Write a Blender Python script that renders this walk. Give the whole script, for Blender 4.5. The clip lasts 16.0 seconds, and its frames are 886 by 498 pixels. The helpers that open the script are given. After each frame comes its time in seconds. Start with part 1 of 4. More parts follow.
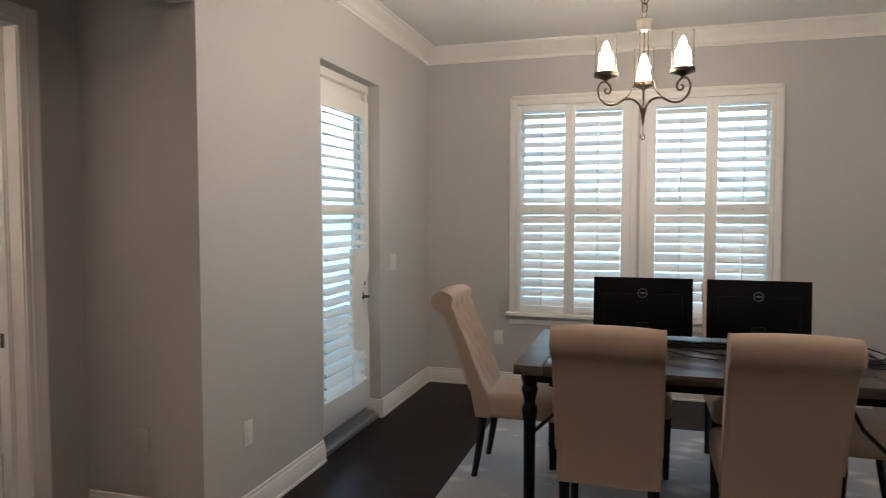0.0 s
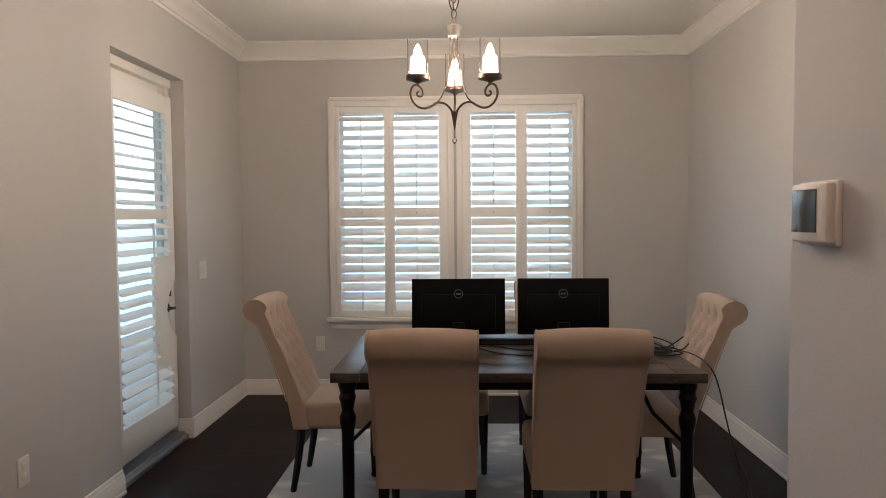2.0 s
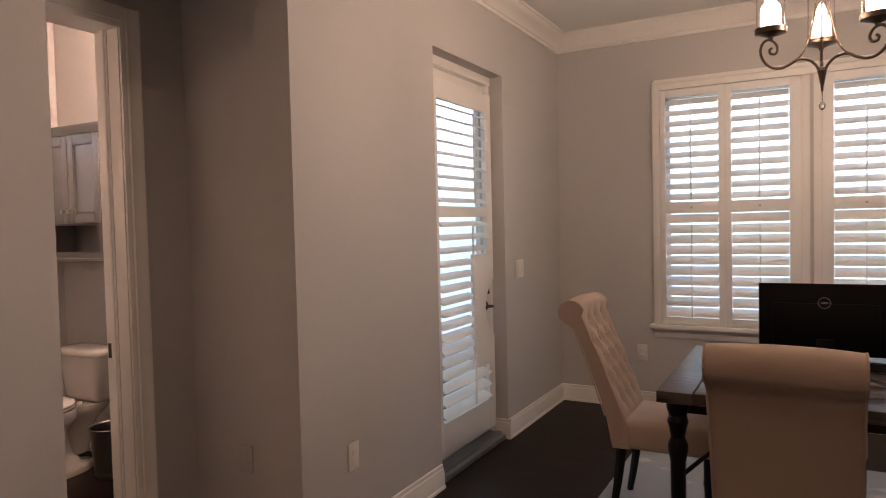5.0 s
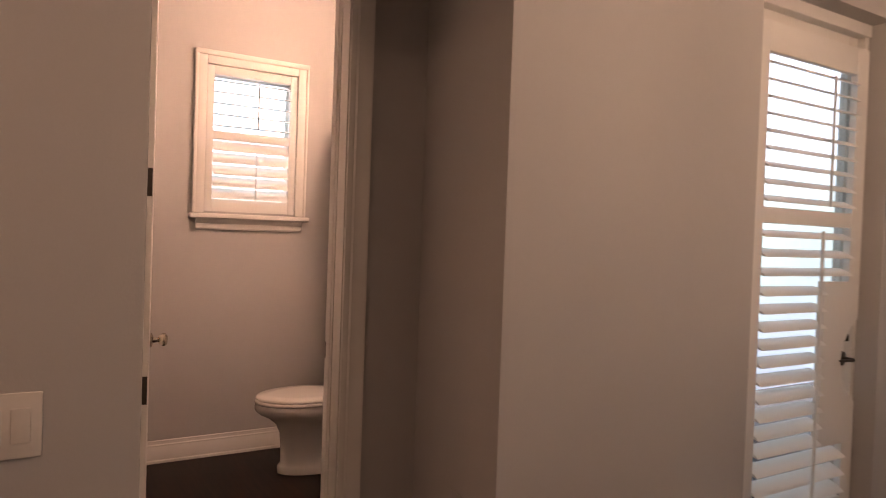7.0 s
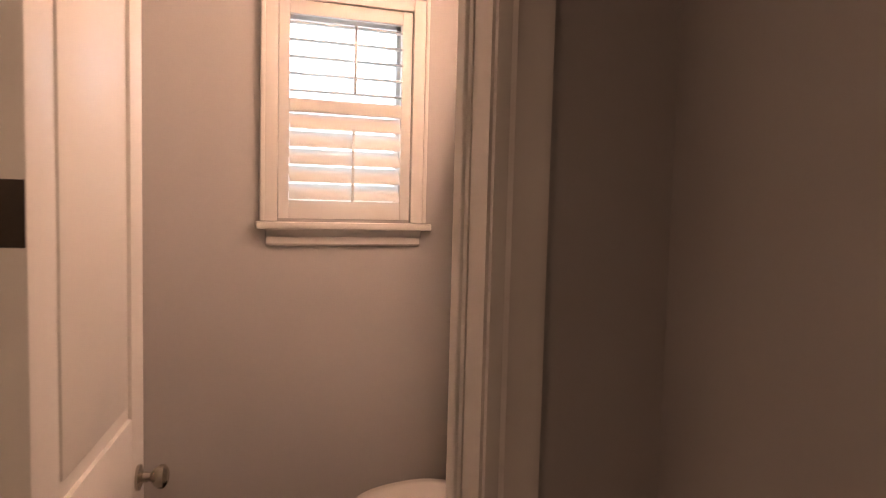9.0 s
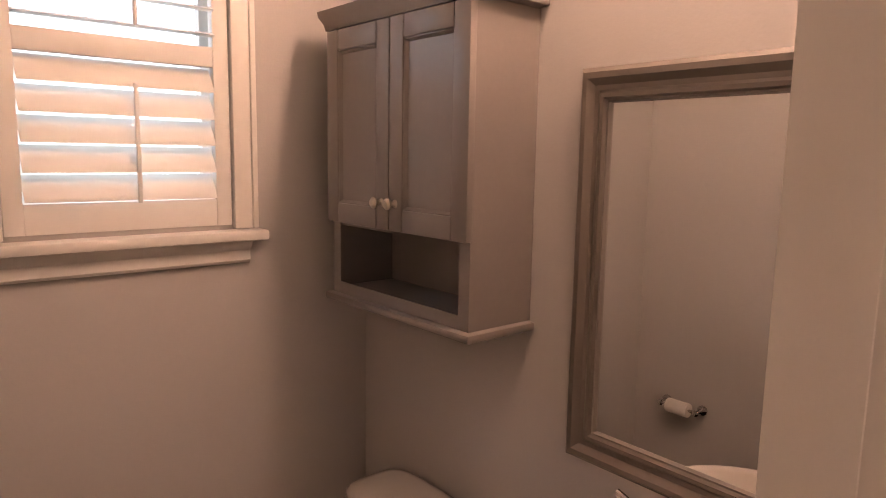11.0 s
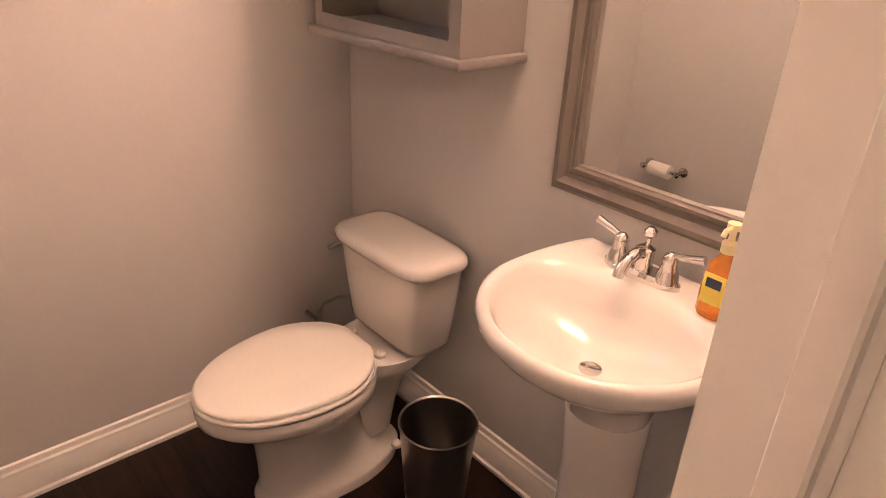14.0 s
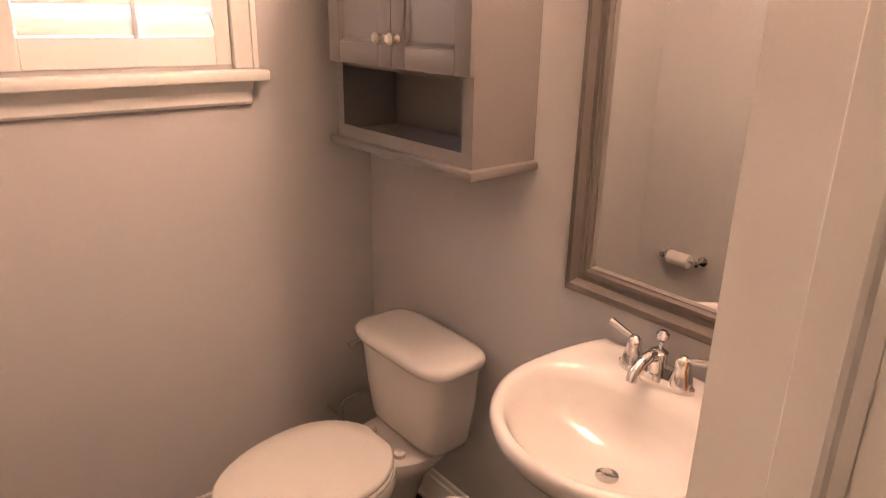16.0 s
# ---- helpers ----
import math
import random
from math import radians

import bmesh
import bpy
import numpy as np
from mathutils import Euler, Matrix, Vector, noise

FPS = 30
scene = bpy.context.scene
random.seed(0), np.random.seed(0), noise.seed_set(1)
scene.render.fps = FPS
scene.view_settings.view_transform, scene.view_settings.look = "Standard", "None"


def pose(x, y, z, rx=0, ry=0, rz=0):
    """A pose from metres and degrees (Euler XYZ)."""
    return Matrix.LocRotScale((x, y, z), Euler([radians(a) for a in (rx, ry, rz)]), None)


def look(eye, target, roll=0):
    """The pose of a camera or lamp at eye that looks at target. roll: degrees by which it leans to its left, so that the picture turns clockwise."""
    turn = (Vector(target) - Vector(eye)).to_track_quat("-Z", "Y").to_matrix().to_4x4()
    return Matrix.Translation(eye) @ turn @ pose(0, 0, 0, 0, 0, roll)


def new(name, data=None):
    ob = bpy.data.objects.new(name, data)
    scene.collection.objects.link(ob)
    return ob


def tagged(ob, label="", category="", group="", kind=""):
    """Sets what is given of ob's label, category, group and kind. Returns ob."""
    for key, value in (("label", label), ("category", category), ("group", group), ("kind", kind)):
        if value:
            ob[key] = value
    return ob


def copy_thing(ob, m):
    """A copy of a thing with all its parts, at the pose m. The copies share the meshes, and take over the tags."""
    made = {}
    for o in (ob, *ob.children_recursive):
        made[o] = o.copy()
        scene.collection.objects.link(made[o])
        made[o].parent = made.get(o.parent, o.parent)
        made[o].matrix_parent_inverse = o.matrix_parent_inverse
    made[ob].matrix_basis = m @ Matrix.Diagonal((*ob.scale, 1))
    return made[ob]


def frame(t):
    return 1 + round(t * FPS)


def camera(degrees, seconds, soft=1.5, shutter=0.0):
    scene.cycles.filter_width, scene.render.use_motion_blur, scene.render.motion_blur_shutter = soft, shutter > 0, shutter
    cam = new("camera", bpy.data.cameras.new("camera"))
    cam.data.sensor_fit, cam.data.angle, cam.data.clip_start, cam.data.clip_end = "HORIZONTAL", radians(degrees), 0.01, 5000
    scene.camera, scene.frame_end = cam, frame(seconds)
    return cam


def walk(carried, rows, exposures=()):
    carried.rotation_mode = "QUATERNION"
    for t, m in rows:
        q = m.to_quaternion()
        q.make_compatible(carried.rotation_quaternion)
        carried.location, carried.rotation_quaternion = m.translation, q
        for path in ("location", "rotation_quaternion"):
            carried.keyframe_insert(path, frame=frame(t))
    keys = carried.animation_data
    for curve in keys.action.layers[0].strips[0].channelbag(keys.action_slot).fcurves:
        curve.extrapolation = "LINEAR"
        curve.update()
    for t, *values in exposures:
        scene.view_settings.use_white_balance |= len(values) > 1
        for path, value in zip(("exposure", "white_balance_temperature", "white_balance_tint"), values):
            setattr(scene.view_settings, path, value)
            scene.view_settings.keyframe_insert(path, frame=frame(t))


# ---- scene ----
cam = camera(67.0, 16.0, soft=0.7, shutter=0.3)
PATH = [
    (0, (1.700, 2.275, 1.388), (1.127, 4.188, 1.282), 0.0),
    (0.5, (1.711, 2.309, 1.386), (1.329, 4.269, 1.276), -0.1),
    (1, (1.724, 2.329, 1.384), (1.485, 4.312, 1.284), -0.4),
    (1.5, (1.734, 2.348, 1.385), (1.598, 4.341, 1.288), -0.4),
    (2, (1.740, 2.354, 1.385), (1.671, 4.351, 1.288), -0.4),
    (2.5, (1.740, 2.355, 1.385), (1.696, 4.352, 1.285), -0.2),
    (3, (1.737, 2.348, 1.388), (1.642, 4.344, 1.296), 0.1),
    (3.5, (1.691, 2.328, 1.390), (1.432, 4.310, 1.314), 0.1),
    (4, (1.642, 2.363, 1.383), (1.118, 4.292, 1.320), -0.0),
    (4.2, (1.623, 2.426, 1.381), (0.976, 4.317, 1.314), -0.2),
    (6.3, (1.716, 3.198, 1.274), (0.262, 4.571, 1.249), -0.1),
    (6.5, (1.655, 3.315, 1.281), (0.089, 4.559, 1.262), 0.8),
    (7, (1.450, 3.506, 1.287), (-0.269, 4.526, 1.250), 2.0),
    (7.5, (1.091, 3.635, 1.312), (-0.678, 4.568, 1.267), 2.4),
    (8, (0.759, 3.770, 1.303), (-1.090, 4.532, 1.239), 3.1),
    (8.2, (0.657, 3.839, 1.323), (-1.236, 4.482, 1.259), 2.9),
    (10.3, (-0.608, 4.095, 1.586), (-2.356, 5.019, 1.284), -1.2),
    (10.5, (-0.664, 4.067, 1.581), (-2.320, 5.154, 1.303), -0.4),
    (11, (-0.726, 4.058, 1.580), (-2.239, 5.335, 1.300), 1.0),
    (11.5, (-0.726, 4.057, 1.562), (-2.174, 5.405, 1.263), 1.8),
    (12, (-0.731, 4.052, 1.541), (-2.155, 5.401, 1.149), 1.7),
    (12.5, (-0.736, 4.061, 1.507), (-2.134, 5.384, 0.964), 1.6),
    (13, (-0.739, 4.062, 1.482), (-2.107, 5.350, 0.795), 1.7),
    (13.5, (-0.737, 4.058, 1.469), (-2.081, 5.300, 0.661), 1.8),
    (14, (-0.731, 4.051, 1.457), (-2.059, 5.258, 0.574), 2.7),
    (14.5, (-0.716, 4.044, 1.454), (-2.038, 5.225, 0.529), 3.1),
    (15, (-0.718, 4.046, 1.472), (-2.044, 5.223, 0.547), 2.8),
    (15.5, (-0.719, 4.041, 1.501), (-2.093, 5.230, 0.666), 1.8),
    (16, (-0.703, 4.056, 1.519), (-2.157, 5.258, 0.855), 1.0),
]
EXPOSURES = [(0, -0.05, 5300, 11), (1, -0.04, 5450, 13), (2.5, -0.18, 5650, 16), (4.2, -0.28, 5950, 22), (6.3, -0.6, 6950, 37), (8.2, -0.7, 7250, 36),
             (10.3, -0.95, 7250, 36), (11.5, -0.92, 7200, 37), (12.5, -0.6, 7150, 34), (13.5, 0.08, 7000, 32), (14.5, 0.38, 7000, 33), (15.5, 0.24, 6950, 32), (16, 0.04, 6950, 32)]
walk(cam, [(t, look(eye, target, roll)) for t, eye, target, roll in PATH], EXPOSURES)

# ---- world and daylight ----
world = bpy.data.worlds.new("world")
scene.world = world
world.use_nodes = True
wn = world.node_tree
sky = wn.nodes.new("ShaderNodeTexSky")
sky.sky_type, sky.sun_disc = "NISHITA", False
sky.sun_elevation, sky.sun_rotation = radians(52), radians(200)
wn.links.new(sky.outputs[0], wn.nodes["Background"].inputs[0])
wn.nodes["Background"].inputs[1].default_value = 0.12
sun = new("sun", bpy.data.lights.new("sun", "SUN"))
sun.data.energy, sun.data.angle, sun.data.color = 3.0, radians(0.5), (1.0, 0.95, 0.88)
sun.matrix_world = look((0, -10, 14), (2, 0, 0))
DAY_GLOW = 4.2       # brightness of the hazy outdoors behind the dining window
PORCH_GLOW = 3.2     # shaded side yard beyond the patio door
BATH_GLOW = 7.0      # open sky beyond the bathroom window
CANDLE_GLOW = 280.0  # chandelier bulbs, the warm light of the dining room
VANITY_GLOW = 350.0   # frosted globes over the bathroom mirror
# watts of each unseen fill lamp added to the living area's ceiling
FILL_POWER = 13.0

# ---- plan, in metres ----
CEIL = 2.71
XR, YF = 3.42, 7.5          # dining room's east and north walls
XH, XB = -0.72, -0.86       # lobby side and bath side of the bath's east wall
BX, BY = -2.45, 5.2         # north-west corner of the bath
BS = 3.66                   # south wall of the bath
YC, YD = 4.554, 3.678        # sides of the opening into the lobby
DOOR0, DOOR1 = 3.750, 4.390   # bath doorway
XT, YT = 2.342, 3.62         # end of the thermostat wall


# ---- materials ----
def material(name, color, rough=0.5, metal=0.0, grain=60.0, amount=0.06, stain=2.0, stain_amount=0.05, bump=0.1, coat=0.0, spread=0.0):
    m = bpy.data.materials.new(name)
    m.use_nodes = True
    t = m.node_tree
    b = t.nodes["Principled BSDF"]
    co = t.nodes.new("ShaderNodeTexCoord")
    fine = t.nodes.new("ShaderNodeTexNoise")
    fine.inputs["Scale"].default_value, fine.inputs["Detail"].default_value = grain, 6
    broad = t.nodes.new("ShaderNodeTexNoise")
    broad.inputs["Scale"].default_value, broad.inputs["Detail"].default_value = stain, 3
    for n in (fine, broad):
        t.links.new(co.outputs["Object"], n.inputs["Vector"])
    add = t.nodes.new("ShaderNodeMath")
    add.operation = "MULTIPLY_ADD"
    add.inputs[1].default_value, add.inputs[2].default_value = amount * 2, 1 - amount - stain_amount
    t.links.new(fine.outputs["Fac"], add.inputs[0])
    add2 = t.nodes.new("ShaderNodeMath")
    add2.operation = "MULTIPLY_ADD"
    add2.inputs[1].default_value = stain_amount * 2
    t.links.new(broad.outputs["Fac"], add2.inputs[0])
    t.links.new(add.outputs[0], add2.inputs[2])
    last = add2
    if spread:
        info = t.nodes.new("ShaderNodeObjectInfo")
        add3 = t.nodes.new("ShaderNodeMath")
        add3.operation = "MULTIPLY_ADD"
        add3.inputs[1].default_value = spread
        t.links.new(info.outputs["Random"], add3.inputs[0])
        t.links.new(add2.outputs[0], add3.inputs[2])
        last = add3
    mix = t.nodes.new("ShaderNodeVectorMath")
    mix.operation = "SCALE"
    mix.inputs[0].default_value = color
    t.links.new(last.outputs[0], mix.inputs["Scale"])
    t.links.new(mix.outputs[0], b.inputs["Base Color"])
    rr = t.nodes.new("ShaderNodeMapRange")
    rr.inputs["To Min"].default_value, rr.inputs["To Max"].default_value = max(0.02, rough - 0.06), min(1, rough + 0.06)
    t.links.new(broad.outputs["Fac"], rr.inputs["Value"])
    t.links.new(rr.outputs[0], b.inputs["Roughness"])
    b.inputs["Metallic"].default_value = metal
    b.inputs["Coat Weight"].default_value = coat
    if bump:
        bp = t.nodes.new("ShaderNodeBump")
        bp.inputs["Strength"].default_value, bp.inputs["Distance"].default_value = bump, 0.004
        t.links.new(fine.outputs["Fac"], bp.inputs["Height"])
        t.links.new(bp.outputs[0], b.inputs["Normal"])
    return m


def wood(name, dark, light, rough, scale=(1, 12, 12), plank=None, coat=0.0):
    """Stained wood: streaky grain along one axis, with board joints where plank = (length, width)."""
    m = bpy.data.materials.new(name)
    m.use_nodes = True
    t = m.node_tree
    b = t.nodes["Principled BSDF"]
    co = t.nodes.new("ShaderNodeTexCoord")
    mp = t.nodes.new("ShaderNodeMapping")
    mp.inputs["Scale"].default_value = scale
    t.links.new(co.outputs["Object"], mp.inputs["Vector"])
    nz = t.nodes.new("ShaderNodeTexNoise")
    nz.inputs["Scale"].default_value, nz.inputs["Detail"].default_value, nz.inputs["Distortion"].default_value = 3.0, 8, 0.6
    t.links.new(mp.outputs[0], nz.inputs["Vector"])
    rp = t.nodes.new("ShaderNodeValToRGB")
    rp.color_ramp.elements[0].color, rp.color_ramp.elements[0].position = (*dark, 1), 0.3
    rp.color_ramp.elements[1].color, rp.color_ramp.elements[1].position = (*light, 1), 0.75
    t.links.new(nz.outputs["Fac"], rp.inputs["Fac"])
    out, height = rp.outputs["Color"], nz.outputs["Fac"]
    if plank:
        br = t.nodes.new("ShaderNodeTexBrick")
        br.inputs["Scale"].default_value = 1.0
        br.inputs["Brick Width"].default_value, br.inputs["Row Height"].default_value = plank
        br.inputs["Mortar Size"].default_value = 0.002
        br.inputs["Color1"].default_value, br.inputs["Color2"].default_value = (0.7, 0.7, 0.7, 1), (1.15, 1.15, 1.15, 1)
        br.inputs["Mortar"].default_value = (0.3, 0.3, 0.3, 1)
        t.links.new(co.outputs["Object"], br.inputs["Vector"])
        mu = t.nodes.new("ShaderNodeMix")
        mu.data_type, mu.blend_type = "RGBA", "MULTIPLY"
        mu.inputs[0].default_value = 1.0
        t.links.new(out, mu.inputs[6])
        t.links.new(br.outputs["Color"], mu.inputs[7])
        out = mu.outputs[2]
    t.links.new(out, b.inputs["Base Color"])
    b.inputs["Roughness"].default_value = rough
    b.inputs["Coat Weight"].default_value = coat
    b.inputs["Specular IOR Level"].default_value = 0.3
    bp = t.nodes.new("ShaderNodeBump")
    bp.inputs["Strength"].default_value, bp.inputs["Distance"].default_value = 0.15, 0.003
    t.links.new(height, bp.inputs["Height"])
    t.links.new(bp.outputs[0], b.inputs["Normal"])
    return m


def glow(name, color, strength):
    m = bpy.data.materials.new(name)
    m.use_nodes = True
    b = m.node_tree.nodes["Principled BSDF"]
    b.inputs["Base Color"].default_value = (*color, 1)
    b.inputs["Emission Color"].default_value = (*color, 1)
    b.inputs["Emission Strength"].default_value = strength
    return m


def glass(name, rough=0.0, color=(1, 1, 1)):
    m = bpy.data.materials.new(name)
    m.use_nodes = True
    b = m.node_tree.nodes["Principled BSDF"]
    b.inputs["Base Color"].default_value = (*color, 1)
    b.inputs["Transmission Weight"].default_value, b.inputs["Roughness"].default_value, b.inputs["IOR"].default_value = 1.0, rough, 1.45
    return m


def outdoors(name, strength):
    """Hazy garden beyond the windows: pale sky above, blurred greenery and paving below."""
    m = bpy.data.materials.new(name)
    m.use_nodes = True
    t = m.node_tree
    b = t.nodes["Principled BSDF"]
    co = t.nodes.new("ShaderNodeTexCoord")
    sep = t.nodes.new("ShaderNodeSeparateXYZ")
    t.links.new(co.outputs["Object"], sep.inputs[0])
    nz = t.nodes.new("ShaderNodeTexNoise")
    nz.inputs["Scale"].default_value, nz.inputs["Detail"].default_value = 1.3, 5
    t.links.new(co.outputs["Object"], nz.inputs["Vector"])
    ad = t.nodes.new("ShaderNodeMath")
    ad.operation = "MULTIPLY_ADD"
    ad.inputs[1].default_value = 1.6
    t.links.new(nz.outputs["Fac"], ad.inputs[0])
    t.links.new(sep.outputs["Z"], ad.inputs[2])
    rp = t.nodes.new("ShaderNodeValToRGB")
    rp.color_ramp.elements[0].position, rp.color_ramp.elements[0].color = 0.25, (0.28, 0.38, 0.46, 1)
    rp.color_ramp.elements[1].position, rp.color_ramp.elements[1].color = 0.75, (0.68, 0.89, 1.0, 1)
    e = rp.color_ramp.elements.new(0.5)
    e.color = (0.34, 0.52, 0.48, 1)
    mr = t.nodes.new("ShaderNodeMapRange")
    mr.inputs["From Min"].default_value, mr.inputs["From Max"].default_value = 0.0, 4.0
    t.links.new(ad.outputs[0], mr.inputs["Value"])
    t.links.new(mr.outputs[0], rp.inputs["Fac"])
    t.links.new(rp.outputs["Color"], b.inputs["Emission Color"])
    t.links.new(rp.outputs["Color"], b.inputs["Base Color"])
    b.inputs["Emission Strength"].default_value = strength
    return m


M_WALL = material("greige_wall_paint", (0.50, 0.487, 0.473), 0.75, grain=140, amount=0.015, stain=1.1, stain_amount=0.03, bump=0.12)
M_CEIL = material("ceiling_paint", (0.74, 0.74, 0.71), 0.85, grain=120, amount=0.02, stain=0.9, stain_amount=0.03, bump=0.15)
M_TRIM = material("white_trim_paint", (0.78, 0.76, 0.72), 0.42, grain=50, amount=0.015, stain=4, stain_amount=0.03, bump=0.03)
M_SHUT = material("white_shutter_paint", (0.80, 0.79, 0.76), 0.45, grain=40, amount=0.015, stain=5, stain_amount=0.025, bump=0.02)
M_FLOOR = wood("espresso_floor_boards", (0.004, 0.0022, 0.0017), (0.022, 0.009, 0.006), 0.42, (1.2, 14, 14), (1.6, 0.125), coat=0.05)
M_TABLE = wood("weathered_brown_tabletop", (0.035, 0.027, 0.023), (0.12, 0.095, 0.08), 0.38, (2, 20, 20))
M_LEG = material("blackened_metal", (0.012, 0.011, 0.011), 0.45, 0.6, grain=90, amount=0.2, bump=0.08)
M_LEGW = material("black_wood_leg", (0.011, 0.009, 0.008), 0.35, grain=40, amount=0.2, bump=0.05)
M_LINEN = material("beige_linen", (0.44, 0.345, 0.275), 0.9, grain=420, amount=0.11, stain=6, stain_amount=0.05, bump=0.5)
M_BUTTON = material("beige_linen_button", (0.44, 0.35, 0.27), 0.9, grain=300, amount=0.1, bump=0.4)
M_MON = material("black_plastic", (0.007, 0.007, 0.008), 0.42, grain=300, amount=0.1, bump=0.1)
M_SCREEN = material("dark_screen_glass", (0.004, 0.004, 0.005), 0.12, bump=0.0)
M_LOGO = material("grey_badge", (0.20, 0.20, 0.21), 0.3, 0.6, bump=0.0)
M_CABLE = material("black_cable_rubber", (0.008, 0.008, 0.008), 0.5, bump=0.0)
M_BRONZE = material("brushed_bronze", (0.10, 0.075, 0.055), 0.35, 0.9, grain=120, amount=0.15, bump=0.05)
M_NICKEL = material("brushed_nickel", (0.50, 0.46, 0.40), 0.28, 1.0, grain=150, amount=0.08, bump=0.03)
M_CHROME = material("polished_chrome", (0.72, 0.70, 0.68), 0.08, 1.0, grain=20, amount=0.02, bump=0.0)
M_STEEL = material("brushed_steel", (0.38, 0.36, 0.34), 0.3, 1.0, grain=160, amount=0.1, bump=0.04)
M_HINGE = material("dark_bronze_hinge", (0.055, 0.045, 0.038), 0.42, 0.8, grain=90, amount=0.15, bump=0.05)
M_PORC = material("white_porcelain", (0.64, 0.61, 0.575), 0.17, grain=12, amount=0.01, stain=3, stain_amount=0.015, bump=0.0, coat=0.5)
M_SEAT = material("white_toilet_seat", (0.72, 0.69, 0.645), 0.2, grain=10, amount=0.01, bump=0.0)
M_CAB = material("grey_cabinet_paint", (0.18, 0.165, 0.153), 0.35, grain=70, amount=0.04, stain=4, stain_amount=0.04, bump=0.05)
M_MFRAME = material("grey_brown_mirror_frame", (0.115, 0.10, 0.085), 0.42, grain=45, amount=0.04, stain=5, stain_amount=0.05, bump=0.06)
M_PLATE = material("white_switch_plate", (0.72, 0.70, 0.66), 0.35, bump=0.0)
M_THERMO = material("white_thermostat_plastic", (0.74, 0.71, 0.66), 0.4, grain=200, amount=0.02, bump=0.05)
M_LCD = material("grey_green_display", (0.055, 0.062, 0.060), 0.2, bump=0.0)
M_PAPER = material("white_tissue_paper", (0.84, 0.81, 0.77), 0.95, grain=200, amount=0.05, bump=0.4)
M_SOAP = glass("amber_soap", 0.08, (1.0, 0.40, 0.06))
M_SOAP.node_tree.nodes["Principled BSDF"].inputs["Transmission Weight"].default_value = 0.7
M_LABEL = material("yellow_label", (0.75, 0.60, 0.10), 0.4, bump=0.0)
M_LABELD = material("dark_label_patch", (0.03, 0.05, 0.10), 0.4, bump=0.0)
M_PUMP = material("cream_pump_plastic", (0.80, 0.70, 0.42), 0.35, bump=0.0)
M_SILL = material("grey_metal_threshold", (0.30, 0.31, 0.32), 0.4, 0.7, bump=0.05)
M_GLASS = glass("clear_glass")
M_PANE = glass("window_pane")
M_MIRROR = material("silvered_mirror", (0.86, 0.87, 0.85), 0.02, 1.0, grain=5, amount=0.0, stain_amount=0.0, bump=0.0)
M_MIRROR.node_tree.nodes["Map Range"].inputs["To Min"].default_value = 0.0
M_MIRROR.node_tree.nodes["Map Range"].inputs["To Max"].default_value = 0.005
M_CANDLE = glow("lit_candle_bulb", (1.0, 0.755, 0.50), CANDLE_GLOW)
# glowing lens of the added ceiling fill lamps
M_FILL_LENS = glow("fill_lamp_lens", (1.0, 0.74, 0.48), 6.0)
for m, level in ((M_MON, 0.08), (M_LEG, 0.3), (M_LEGW, 0.25), (M_FLOOR, 0.13), (M_LINEN, 0.2)):
    m.node_tree.nodes["Principled BSDF"].inputs["Specular IOR Level"].default_value = level
M_OUT = outdoors("hazy_garden", DAY_GLOW)
M_PORCH = outdoors("shaded_side_yard", PORCH_GLOW)
M_SKYOUT = outdoors("bright_open_sky", BATH_GLOW)
M_GLOBE = glow("lit_frosted_globe", (1.0, 0.70, 0.47), VANITY_GLOW)


def rug_material():
    m = material("faded_patterned_rug", (0.50, 0.47, 0.44), 0.95, grain=260, amount=0.10, stain=1.6, stain_amount=0.10, bump=0.6)
    t = m.node_tree
    b = t.nodes["Principled BSDF"]
    co = t.nodes.new("ShaderNodeTexCoord")
    mp = t.nodes.new("ShaderNodeMapping")
    mp.inputs["Scale"].default_value = (1.0, 1.6, 1.0)
    wv = t.nodes.new("ShaderNodeTexVoronoi")
    wv.distance, wv.inputs["Scale"].default_value = "MANHATTAN", 4.2
    ns = t.nodes.new("ShaderNodeTexNoise")
    ns.inputs["Scale"].default_value, ns.inputs["Detail"].default_value = 30, 5
    t.links.new(co.outputs["Object"], mp.inputs["Vector"])
    t.links.new(mp.outputs[0], wv.inputs["Vector"])
    t.links.new(co.outputs["Object"], ns.inputs["Vector"])
    ad = t.nodes.new("ShaderNodeMath")
    ad.operation = "MULTIPLY_ADD"
    ad.inputs[1].default_value = 0.35
    t.links.new(ns.outputs["Fac"], ad.inputs[0])
    t.links.new(wv.outputs["Distance"], ad.inputs[2])
    rp = t.nodes.new("ShaderNodeValToRGB")
    rp.color_ramp.elements[0].position, rp.color_ramp.elements[0].color = 0.35, (0.60, 0.55, 0.49, 1)
    rp.color_ramp.elements[1].position, rp.color_ramp.elements[1].color = 0.75, (0.36, 0.34, 0.325, 1)
    t.links.new(ad.outputs[0], rp.inputs["Fac"])
    t.links.new(rp.outputs["Color"], b.inputs["Base Color"])
    return m


M_RUG = rug_material()


